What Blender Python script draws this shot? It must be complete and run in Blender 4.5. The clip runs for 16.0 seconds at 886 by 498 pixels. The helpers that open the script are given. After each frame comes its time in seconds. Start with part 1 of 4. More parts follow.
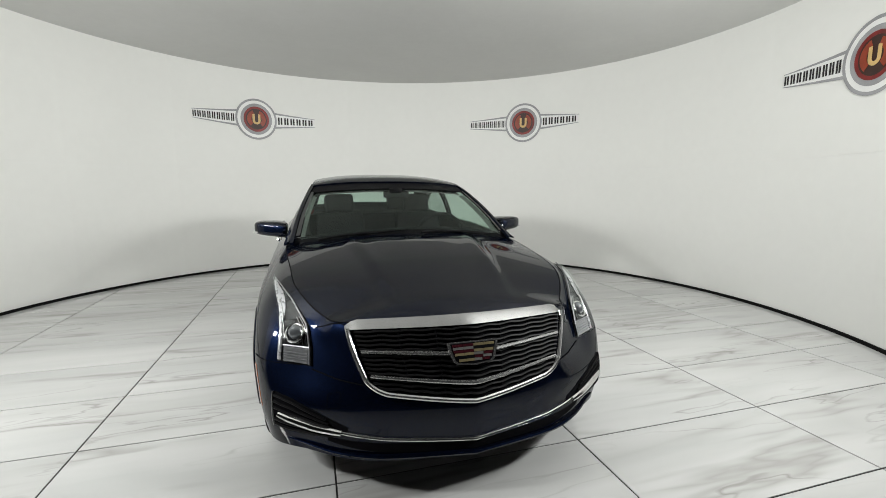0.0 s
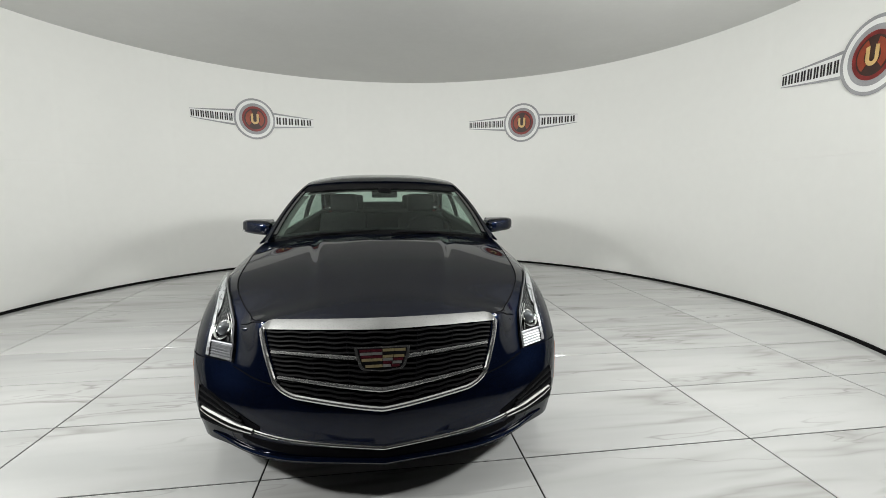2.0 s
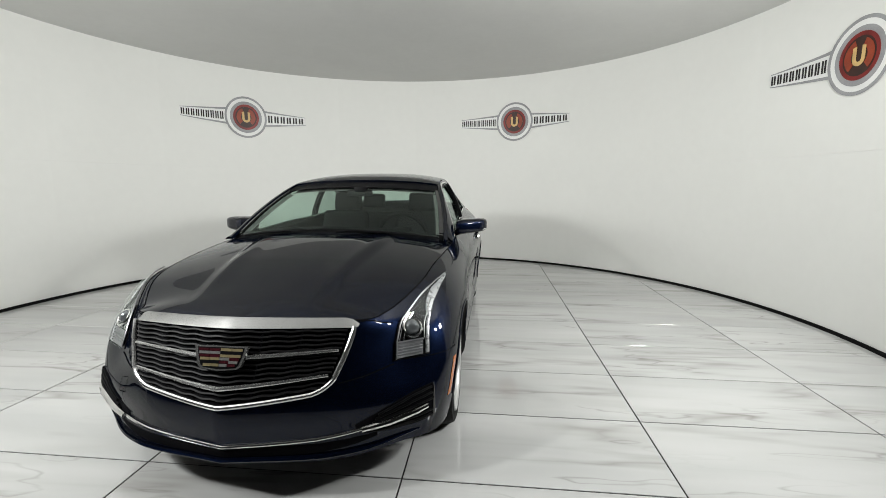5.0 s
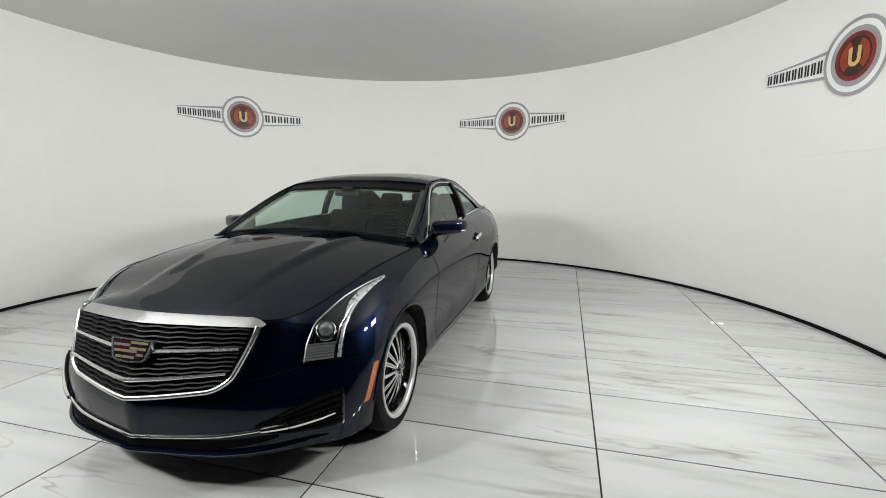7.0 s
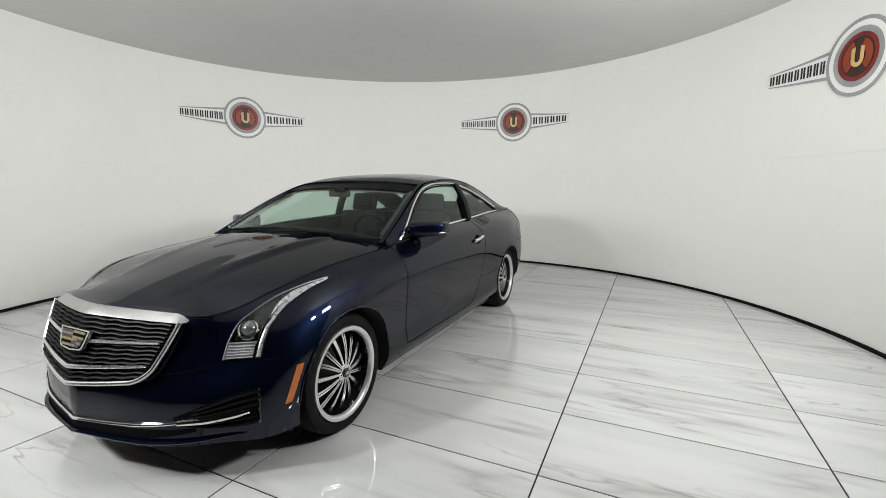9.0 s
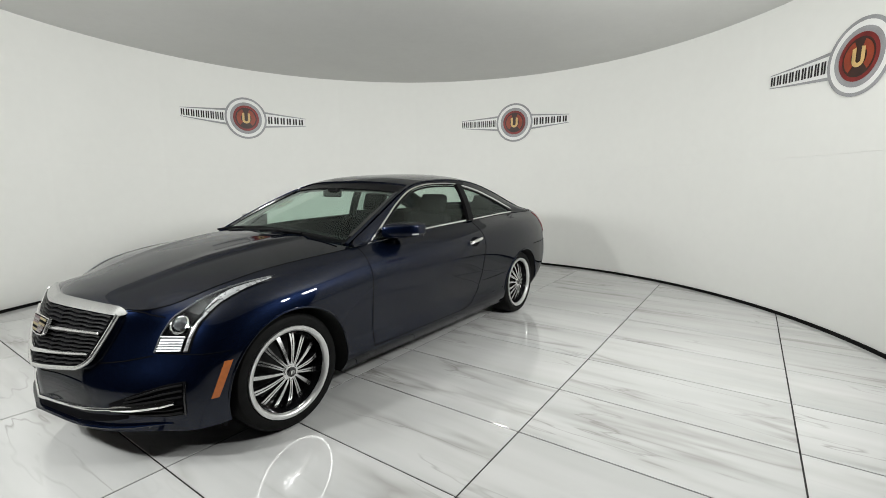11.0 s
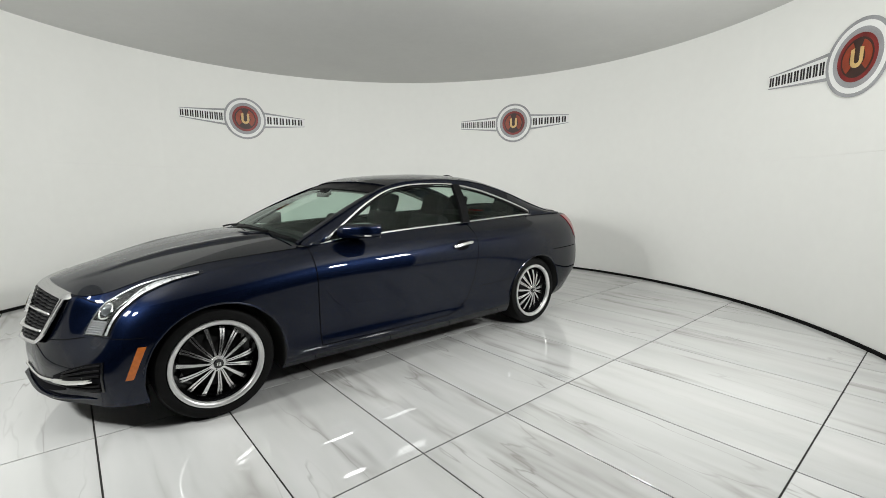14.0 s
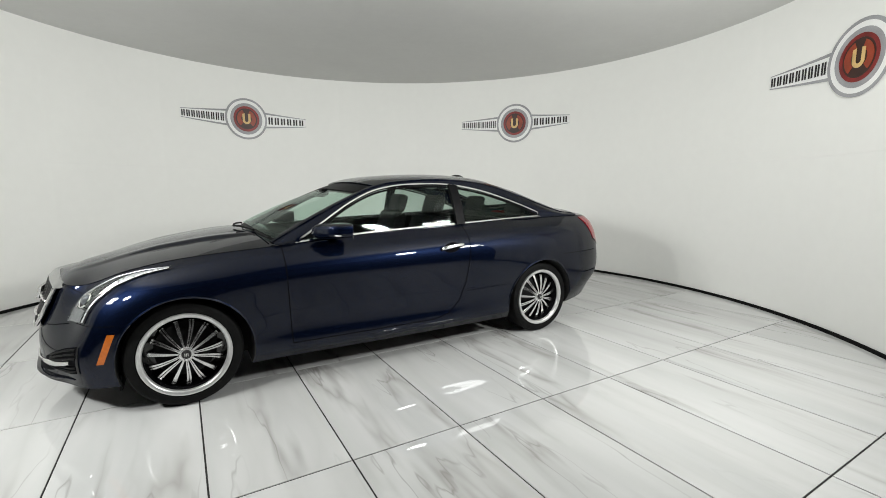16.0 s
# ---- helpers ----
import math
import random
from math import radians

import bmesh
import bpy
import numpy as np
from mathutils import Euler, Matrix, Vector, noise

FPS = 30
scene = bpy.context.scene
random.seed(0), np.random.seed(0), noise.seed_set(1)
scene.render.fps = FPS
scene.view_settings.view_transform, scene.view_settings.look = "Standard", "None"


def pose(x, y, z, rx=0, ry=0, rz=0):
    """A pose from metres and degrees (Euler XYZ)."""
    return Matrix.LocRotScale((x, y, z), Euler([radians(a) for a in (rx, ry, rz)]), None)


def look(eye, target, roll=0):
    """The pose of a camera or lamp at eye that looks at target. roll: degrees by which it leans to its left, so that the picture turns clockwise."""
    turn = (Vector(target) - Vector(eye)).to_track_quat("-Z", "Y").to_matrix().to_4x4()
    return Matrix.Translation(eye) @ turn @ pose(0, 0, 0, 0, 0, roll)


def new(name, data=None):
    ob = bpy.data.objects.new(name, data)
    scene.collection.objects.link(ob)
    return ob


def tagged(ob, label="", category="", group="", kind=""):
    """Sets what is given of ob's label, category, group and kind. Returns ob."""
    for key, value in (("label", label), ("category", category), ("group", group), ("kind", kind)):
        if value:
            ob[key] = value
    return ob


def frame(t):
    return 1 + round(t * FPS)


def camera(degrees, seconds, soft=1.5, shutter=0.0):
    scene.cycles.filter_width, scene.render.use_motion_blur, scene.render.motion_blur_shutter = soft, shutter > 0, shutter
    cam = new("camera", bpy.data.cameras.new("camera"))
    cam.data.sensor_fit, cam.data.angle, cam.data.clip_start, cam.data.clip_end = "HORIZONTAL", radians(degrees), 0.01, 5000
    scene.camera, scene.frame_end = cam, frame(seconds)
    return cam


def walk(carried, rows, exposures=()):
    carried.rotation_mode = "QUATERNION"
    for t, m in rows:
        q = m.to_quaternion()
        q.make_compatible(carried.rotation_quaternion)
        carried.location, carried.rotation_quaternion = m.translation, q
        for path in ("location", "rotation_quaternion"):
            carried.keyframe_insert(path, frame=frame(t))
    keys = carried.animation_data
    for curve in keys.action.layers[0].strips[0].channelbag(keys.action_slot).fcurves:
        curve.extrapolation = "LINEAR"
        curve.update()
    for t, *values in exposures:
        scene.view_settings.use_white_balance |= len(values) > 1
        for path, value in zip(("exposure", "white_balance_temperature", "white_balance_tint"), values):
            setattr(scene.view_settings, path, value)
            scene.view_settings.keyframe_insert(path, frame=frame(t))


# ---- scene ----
# camera: stands in the doorway of the round booth and drifts a little
cam = camera(90.13, 16.0, 0.75)
EYE = (0.0, -4.037, 1.292)
HEAD = [(0.0, -7.03, -7.96), (0.5, -7.10, -7.97), (1.0, -7.13, -7.97), (1.5, -7.14, -7.97), (2.0, -7.20, -7.98), (2.5, -7.34, -8.0),
        (3.0, -7.58, -8.03), (3.5, -7.83, -8.06), (4.0, -7.93, -8.08), (5.2, -8.15, -8.13), (6.5, -8.35, -8.16), (7.0, -8.41, -8.16),
        (7.5, -8.42, -8.14), (8.0, -8.40, -8.11), (8.5, -8.32, -8.08), (9.0, -8.20, -8.06), (10.2, -8.12, -8.03), (11.5, -8.13, -8.0),
        (12.0, -8.19, -7.99), (12.5, -8.31, -7.98), (13.0, -8.41, -7.97), (13.5, -8.34, -7.97), (14.0, -8.22, -7.96), (14.5, -8.11, -7.95),
        (15.0, -8.08, -7.95), (15.5, -8.08, -7.94), (16.0, -8.09, -7.93)]
walk(cam, [(t, pose(*EYE, 90 + p, 0, y)) for t, y, p in HEAD], exposures=[(0.0, -0.36), (16.0, -0.36)])

# ---- light: lamps round the doorway behind the camera, and a dim world outside the closed booth
world = bpy.data.worlds.new("world")
scene.world = world
world.use_nodes = True
world.node_tree.nodes["Background"].inputs[0].default_value = (0.8, 0.85, 0.9, 1)
world.node_tree.nodes["Background"].inputs[1].default_value = 0.05


def lamp(name, at, to, power, sx, sy, shape="RECTANGLE", color=(0.985, 1.0, 0.975)):
    data = bpy.data.lights.new(name, "AREA")
    data.shape, data.size, data.size_y, data.energy, data.color = shape, sx, sy, power, color
    ob = new(name, data)
    ob.matrix_world = look(at, to)
    return ob


LAMPS = [
    ("stand_lamp", (2.5, -2.95, 2.2), (-0.6, 1.4, 1.6), 85, 0.32, 0.26, "ELLIPSE"),
    ("stand_lamp", (-2.5, -2.95, 2.2), (0.6, 1.4, 1.6), 90, 0.32, 0.26, "ELLIPSE"),
    ("softbox_lamp", (3.2, -2.35, 2.2), (-1.2, 1.4, 1.6), 69, 0.50, 0.42, "RECTANGLE"),
    ("softbox_lamp", (-3.2, -2.35, 2.2), (1.2, 1.4, 1.6), 75, 0.50, 0.42, "RECTANGLE"),
]
for L in LAMPS:
    lamp(*L)


# ---- materials
def mat(name, color=(0.5, 0.5, 0.5), rough=0.5, metal=0.0, coat=0.0, spec=0.5):
    m = bpy.data.materials.new(name)
    m.use_nodes = True
    b = m.node_tree.nodes["Principled BSDF"]
    b.inputs["Base Color"].default_value = (*color, 1)
    b.inputs["Roughness"].default_value = rough
    b.inputs["Metallic"].default_value = metal
    b.inputs["Coat Weight"].default_value = coat
    b.inputs["Coat Roughness"].default_value = 0.02
    b.inputs["Coat IOR"].default_value = 1.45
    b.inputs["Specular IOR Level"].default_value = spec
    return m


class Nodes:
    """Short hand for building node trees."""

    def __init__(self, m):
        self.t = m.node_tree
        self.b = self.t.nodes["Principled BSDF"]

    def add(self, kind, **sets):
        n = self.t.nodes.new(kind)
        for k, v in sets.items():
            n.inputs[k].default_value = v
        return n

    def link(self, a, b):
        self.t.links.new(a, b)

    def ramp(self, src, stops):
        r = self.t.nodes.new("ShaderNodeValToRGB")
        e = r.color_ramp.elements
        for k, (pos, c) in enumerate(stops):
            el = e[k] if k < 2 else e.new(pos)
            el.position, el.color = pos, (*c, 1)
        self.link(src, r.inputs[0])
        return r.outputs[0]

    def mix(self, fac, a, b, mode="MIX"):
        n = self.t.nodes.new("ShaderNodeMix")
        n.data_type, n.blend_type = "RGBA", mode
        for sock, v in ((n.inputs[0], fac), (n.inputs[6], a), (n.inputs[7], b)):
            if isinstance(v, (float, int)):
                sock.default_value = v
            elif isinstance(v, tuple):
                sock.default_value = (*v, 1)
            else:
                self.link(v, sock)
        return n.outputs[2]

    def math(self, op, a, b=0.0, clamp=False):
        n = self.t.nodes.new("ShaderNodeMath")
        n.operation, n.use_clamp = op, clamp
        for sock, v in ((n.inputs[0], a), (n.inputs[1], b)):
            if isinstance(v, (float, int)):
                sock.default_value = v
            else:
                self.link(v, sock)
        return n.outputs[0]

    def bump(self, height, strength, dist):
        n = self.add("ShaderNodeBump", Strength=strength, Distance=dist)
        self.link(height, n.inputs["Height"])
        self.link(n.outputs[0], self.b.inputs["Normal"])


def speckled(m, color, scale, amount, rough_amp=0.0, bump=0.0):
    """Two scales of unevenness over a base colour."""
    n = Nodes(m)
    co = n.add("ShaderNodeTexCoord")
    a = n.add("ShaderNodeTexNoise", Scale=scale, Detail=6.0)
    b = n.add("ShaderNodeTexNoise", Scale=scale * 14, Detail=3.0)
    for x in (a, b):
        n.link(co.outputs["Object"], x.inputs["Vector"])
    s = n.math("ADD", n.math("MULTIPLY", a.outputs[0], 0.7), n.math("MULTIPLY", b.outputs[0], 0.3))
    lo = tuple(c * (1 - amount) for c in color)
    hi = tuple(min(1, c * (1 + amount)) for c in color)
    n.link(n.ramp(s, [(0.35, lo), (0.65, hi)]), n.b.inputs["Base Color"])
    if rough_amp:
        r0 = n.b.inputs["Roughness"].default_value
        n.link(n.math("ADD", n.math("MULTIPLY", a.outputs[0], rough_amp), r0 - rough_amp / 2), n.b.inputs["Roughness"])
    if bump:
        n.bump(b.outputs[0], bump, 0.002)
    return m


PAINT = mat("navy_metallic_paint", (0.004, 0.009, 0.035), 0.40, 0.82, 0.8, 0.04)
PAINT.node_tree.nodes["Principled BSDF"].inputs["Specular Tint"].default_value = (0.03, 0.06, 0.16, 1)
_n = Nodes(PAINT)
_co = _n.add("ShaderNodeTexCoord")
_fl = _n.add("ShaderNodeTexVoronoi", Scale=1400.0)
_n.link(_co.outputs["Object"], _fl.inputs["Vector"])
_n.link(_n.mix(0.5, (0.0025, 0.0046, 0.0135), _n.ramp(_fl.outputs["Color"], [(0.2, (0.0017, 0.0033, 0.0096)), (0.95, (0.0058, 0.0110, 0.0330))])), _n.b.inputs["Base Color"])
CHROME = speckled(mat("chrome", (0.78, 0.78, 0.78), 0.12, 1.0), (0.78, 0.78, 0.77), 9, 0.05, 0.06)
SATIN = speckled(mat("satin_chrome", (0.6, 0.6, 0.6), 0.24, 1.0), (0.46, 0.46, 0.46), 12, 0.06, 0.08)
BLACK = speckled(mat("black_plastic", (0.004, 0.004, 0.0045), 0.45, spec=0.07), (0.004, 0.004, 0.0045), 30, 0.3, 0.1)
GLOSS = speckled(mat("gloss_black", (0.008, 0.008, 0.009), 0.1, 0, 0.6), (0.008, 0.008, 0.009), 10, 0.2)
SEAM = speckled(mat("dark_gap", (0.003, 0.003, 0.004), 0.8, spec=0.05), (0.003, 0.003, 0.004), 20, 0.2)
RUBBER = speckled(mat("tyre_rubber", (0.006, 0.006, 0.006), 0.6, spec=0.08), (0.006, 0.006, 0.006), 25, 0.3, 0.15, 0.3)
LEATHER = speckled(mat("black_leather", (0.008, 0.008, 0.009), 0.6, spec=0.08), (0.0055, 0.0055, 0.006), 40, 0.3, 0.1, 0.3)
TRIMGREY = speckled(mat("grey_headliner", (0.2, 0.2, 0.19), 0.9), (0.2, 0.2, 0.19), 40, 0.15)
UNDER = speckled(mat("underbody_black", (0.01, 0.01, 0.01), 0.9), (0.01, 0.01, 0.01), 12, 0.4)
STRIPMAT = speckled(mat("light_strip", (0.55, 0.55, 0.56), 0.28, 0.6), (0.50, 0.50, 0.51), 50, 0.1, 0.1)
BULB = speckled(mat("projector_glass", (0.16, 0.17, 0.18), 0.08, 0.5, 0.8), (0.14, 0.15, 0.16), 60, 0.1)
AMBER = speckled(mat("amber_lens", (0.75, 0.16, 0.015), 0.12, 0, 0.8), (0.40, 0.098, 0.007), 60, 0.15)
REDLENS = speckled(mat("red_lens", (0.2, 0.006, 0.012), 0.12, 0, 0.5), (0.20, 0.006, 0.012), 60, 0.2)
HOUSING = speckled(mat("lamp_housing", (0.03, 0.03, 0.032), 0.2, 0.3), (0.03, 0.03, 0.032), 30, 0.25, 0.1)
REFLECTOR = speckled(mat("lamp_reflector", (0.3, 0.3, 0.31), 0.34, 0.8), (0.30, 0.30, 0.31), 50, 0.1, 0.1)
CREST = speckled(mat("crest_metal", (0.5, 0.5, 0.5), 0.22, 0.95), (0.66, 0.66, 0.655), 30, 0.06)
ALU = speckled(mat("machined_alloy", (0.72, 0.72, 0.72), 0.2, 0.95), (0.74, 0.74, 0.74), 60, 0.06, 0.1)


SLATMAT = speckled(mat("grille_slat_plastic", (0.006, 0.006, 0.0065), 0.45, spec=0.11), (0.006, 0.006, 0.0065), 30, 0.3, 0.1)
LIPMAT = speckled(mat("polished_rim_lip", (0.7, 0.7, 0.7), 0.3, 0.75), (0.66, 0.66, 0.655), 40, 0.05, 0.1)


def glass(name, tint, refl_ior=1.5, rough=0.0):
    """A pane: tinted see-through film with a mirror-like skin."""
    m = bpy.data.materials.new(name)
    m.use_nodes = True
    t = m.node_tree
    t.nodes.clear()
    out = t.nodes.new("ShaderNodeOutputMaterial")
    tr = t.nodes.new("ShaderNodeBsdfTransparent")
    tr.inputs[0].default_value = (*tint, 1)
    gl = t.nodes.new("ShaderNodeBsdfGlossy")
    gl.inputs["Roughness"].default_value = rough
    gl.inputs["Color"].default_value = (0.90, 1.0, 0.95, 1)
    lw = t.nodes.new("ShaderNodeLayerWeight")
    lw.inputs[0].default_value = 0.5
    pw = t.nodes.new("ShaderNodeMath")
    pw.operation = "POWER"
    pw.inputs[1].default_value = 3.8
    t.links.new(lw.outputs["Facing"], pw.inputs[0])
    fr = t.nodes.new("ShaderNodeMath")
    fr.operation = "MULTIPLY_ADD"
    fr.inputs[1].default_value, fr.inputs[2].default_value = 0.52, (refl_ior - 1) * 0.046
    t.links.new(pw.outputs[0], fr.inputs[0])
    mx = t.nodes.new("ShaderNodeMixShader")
    t.links.new(fr.outputs[0], mx.inputs[0])
    t.links.new(tr.outputs[0], mx.inputs[1])
    t.links.new(gl.outputs[0], mx.inputs[2])
    t.links.new(mx.outputs[0], out.inputs[0])
    return m


WSGLASS = glass("windshield_glass", (0.66, 0.80, 0.73))
SIDEGLASS = glass("side_glass", (0.78, 0.87, 0.82))
QUARTERGLASS = glass("quarter_glass", (0.52, 0.60, 0.56))
LENS = glass("clear_lens", (0.93, 0.94, 0.95), 1.4)

WALLMAT = speckled(mat("wall_white", (0.8, 0.8, 0.78), 0.5), (0.83, 0.83, 0.805), 0.7, 0.018, 0.08, 0.06)
CEILMAT = speckled(mat("ceiling_grey", (0.4, 0.4, 0.4), 0.75), (0.60, 0.60, 0.585), 0.8, 0.03, 0.05, 0.06)
GROUT = speckled(mat("grout_dark", (0.03, 0.03, 0.03), 0.9), (0.012, 0.011, 0.01), 30, 0.3)
BASEMAT = speckled(mat("black_trim", (0.004, 0.004, 0.004), 0.7, spec=0.15), (0.004, 0.004, 0.004), 20, 0.3)

# polished porcelain with long grey veins, different on each tile
MARBLE = mat("marble_tile", (0.8, 0.8, 0.8), 0.06, 0, 0, 0.75)
_n = Nodes(MARBLE)
_co = _n.add("ShaderNodeTexCoord")
_inf = _n.add("ShaderNodeObjectInfo")
_off = _n.add("ShaderNodeVectorMath")
_off.operation = "ADD"
_n.link(_co.outputs["Object"], _off.inputs[0])
_cmb = _n.add("ShaderNodeCombineXYZ")
_n.link(_n.math("MULTIPLY", _inf.outputs["Random"], 31.0), _cmb.inputs[0])
_n.link(_n.math("MULTIPLY", _inf.outputs["Random"], 17.0), _cmb.inputs[1])
_n.link(_n.math("MULTIPLY", _inf.outputs["Random"], 53.0), _cmb.inputs[2])
_n.link(_cmb.outputs[0], _off.inputs[1])
_map = _n.add("ShaderNodeMapping", Rotation=(0, 0, 0.30), Scale=(3.0, 0.45, 1.0))
_n.link(_off.outputs[0], _map.inputs[0])


def vein(scale, detail, width, power, dist):
    a = _n.add("ShaderNodeTexNoise", Scale=scale, Detail=detail, Roughness=0.55, Distortion=dist)
    _n.link(_map.outputs[0], a.inputs["Vector"])
    d = _n.math("ABSOLUTE", _n.math("SUBTRACT", a.outputs[0], 0.5))
    return _n.math("POWER", _n.math("SUBTRACT", 1.0, _n.math("DIVIDE", d, width), clamp=True), power)


_mask = _n.add("ShaderNodeTexNoise", Scale=1.6, Detail=2.0)
_n.link(_map.outputs[0], _mask.inputs["Vector"])
_mk = _n.ramp(_mask.outputs[0], [(0.45, (0, 0, 0)), (0.64, (1, 1, 1))])
_v1 = _n.math("MULTIPLY", vein(0.62, 4.0, 0.042, 1.4, 0.15), _mk)
_v2 = _n.math("MULTIPLY", vein(0.85, 4.0, 0.0085, 1.0, 0.18), _n.math("ADD", _n.math("MULTIPLY", _mk, 0.7), 0.08))
_v3 = vein(0.55, 3.0, 0.14, 2.0, 0.3)
_cloud = _n.add("ShaderNodeTexNoise", Scale=1.0, Detail=4.0)
_n.link(_map.outputs[0], _cloud.inputs["Vector"])
_base = _n.ramp(_cloud.outputs[0], [(0.3, (0.48, 0.485, 0.48)), (0.7, (0.59, 0.59, 0.585))])
_c = _n.mix(_n.math("MULTIPLY", _v3, 0.34), _base, (0.39, 0.39, 0.375))
_c = _n.mix(_n.math("MULTIPLY", _v1, 0.62), _c, (0.27, 0.262, 0.245))
_c = _n.mix(_n.math("MULTIPLY", _v2, 0.62), _c, (0.18, 0.168, 0.15))
_n.link(_c, _n.b.inputs["Base Color"])
_n.link(_n.math("ADD", 0.008, _n.math("MULTIPLY", _cloud.outputs[0], 0.03)), _n.b.inputs["Roughness"])


# ---- mesh helpers
def finish(bm, sharp=35):
    bm.normal_update()
    for fc in bm.faces:
        fc.smooth = True
    lim = radians(sharp)
    for e in bm.edges:
        if len(e.link_faces) == 2 and e.calc_face_angle(0) > lim:
            e.smooth = False


def part(name, bm, material, parent=None, label="", sharp=35, kind=""):
    finish(bm, sharp)
    me = bpy.data.meshes.new(name)
    bm.to_mesh(me)
    bm.free()
    for m in material if isinstance(material, (list, tuple)) else [material]:
        me.materials.append(m)
    ob = new(name, me)
    if parent is not None:
        ob.parent = parent
    if label or kind:
        tagged(ob, label, kind=kind)
    return ob


def empty(name, m=None):
    ob = new(name)
    ob.empty_display_size = 0.2
    if m is not None:
        ob.matrix_basis = m
    return ob


def catmull(pts, n, first=None, last=None):
    """Smooth curve through pts, n steps a span."""
    p = [Vector(q) for q in pts]
    a = Vector(first) if first is not None else 2 * p[0] - p[1]
    b = Vector(last) if last is not None else 2 * p[-1] - p[-2]
    q = [a] + p + [b]
    out = []
    for i in range(1, len(q) - 2):
        p0, p1, p2, p3 = q[i - 1], q[i], q[i + 1], q[i + 2]
        for k in range(n):
            t = k / n
            out.append(0.5 * ((2 * p1) + (p2 - p0) * t + (2 * p0 - 5 * p1 + 4 * p2 - p3) * t * t + (3 * p1 - p0 - 3 * p2 + p3) * t ** 3))
    out.append(p[-1].copy())
    return out


def lerp_curve(pts, t):
    """Point at t (0..1) on a polyline, by index."""
    s = t * (len(pts) - 1)
    i = min(int(s), len(pts) - 2)
    return pts[i].lerp(pts[i + 1], s - i)


def table(xs, ys):
    """A smooth function through (x, y) pairs."""
    xs, ys = np.array(xs, float), np.array(ys, float)
    o = np.argsort(xs)
    xs, ys = xs[o], ys[o]
    m = np.gradient(ys, xs)

    def at(x):
        x = min(max(x, xs[0]), xs[-1])
        i = min(max(int(np.searchsorted(xs, x)) - 1, 0), len(xs) - 2)
        h = xs[i + 1] - xs[i]
        t = (x - xs[i]) / h
        return float((2 * t ** 3 - 3 * t * t + 1) * ys[i] + (t ** 3 - 2 * t * t + t) * h * m[i] + (-2 * t ** 3 + 3 * t * t) * ys[i + 1] + (t ** 3 - t * t) * h * m[i + 1])
    return at


def grid_mesh(rows, bm=None, tag=None, flip=False, close=False):
    """Quads between rows of equal length."""
    bm = bm or bmesh.new()
    vs = [[bm.verts.new(p) for p in r] for r in rows]
    for i in range(len(vs) - 1):
        for k in range(len(vs[0]) - (0 if close else 1)):
            k2 = (k + 1) % len(vs[0])
            q = [vs[i][k], vs[i][k2], vs[i + 1][k2], vs[i + 1][k]]
            fc = bm.faces.new(q[::-1] if flip else q)
            if tag is not None:
                fc.material_index = tag
    return bm


def thick(bm, t):
    """Gives a sheet thickness t behind its faces."""
    bm.normal_update()
    bmesh.ops.solidify(bm, geom=bm.faces[:], thickness=t)
    return bm


def tube(pts, r, seg=8, close=False, bm=None, flat=1.0):
    """A round bar along pts; r a number or a list."""
    bm = bm or bmesh.new()
    pts = [Vector(p) for p in pts]
    n = len(pts)
    rings = []
    for i, p in enumerate(pts):
        a = pts[i - 1] if (i > 0 or close) else p
        b = pts[(i + 1) % n] if (i < n - 1 or close) else p
        d = (b - a).normalized()
        up = Vector((0, 0, 1)) if abs(d.z) < 0.9 else Vector((1, 0, 0))
        s = d.cross(up).normalized()
        u = s.cross(d)
        rr = r[i] if isinstance(r, (list, tuple)) else r
        rings.append([bm.verts.new(p + (s * math.cos(2 * math.pi * k / seg) + u * flat * math.sin(2 * math.pi * k / seg)) * rr) for k in range(seg)])
    m = n if close else n - 1
    for i in range(m):
        A, B = rings[i], rings[(i + 1) % n]
        for k in range(seg):
            bm.faces.new([A[k], A[(k + 1) % seg], B[(k + 1) % seg], B[k]])
    if not close:
        bm.faces.new(rings[0][::-1])
        bm.faces.new(rings[-1])
    bmesh.ops.recalc_face_normals(bm, faces=bm.faces[:])
    return bm


def box(x0, x1, y0, y1, z0, z1, bev=0.0, seg=2, bm=None, m=None):
    bm = bm or bmesh.new()
    mm = Matrix.Translation(((x0 + x1) / 2, (y0 + y1) / 2, (z0 + z1) / 2)) @ Matrix.Diagonal((abs(x1 - x0), abs(y1 - y0), abs(z1 - z0), 1))
    r = bmesh.ops.create_cube(bm, size=1, matrix=mm)
    if bev:
        es = list({e for v in r["verts"] for e in v.link_edges})
        bmesh.ops.bevel(bm, geom=es, offset=bev, segments=seg, affect="EDGES", profile=0.6)
    if m is not None:
        bmesh.ops.transform(bm, matrix=m, verts=bm.verts[:])
    return bm


def lathe(profile, seg, axis="Y", bm=None):
    """Turns (radius, along) pairs round an axis."""
    bm = bm or bmesh.new()
    rows = []
    for rad, al in profile:
        row = []
        for k in range(seg):
            a = 2 * math.pi * k / seg
            row.append((rad * math.cos(a), al, rad * math.sin(a)) if axis == "Y" else (rad * math.cos(a), rad * math.sin(a), al))
        rows.append(row)
    grid_mesh(rows, bm, close=True)
    bmesh.ops.recalc_face_normals(bm, faces=bm.faces[:])
    return bm


# ---- the round booth
R, HC = 4.017, 3.0855


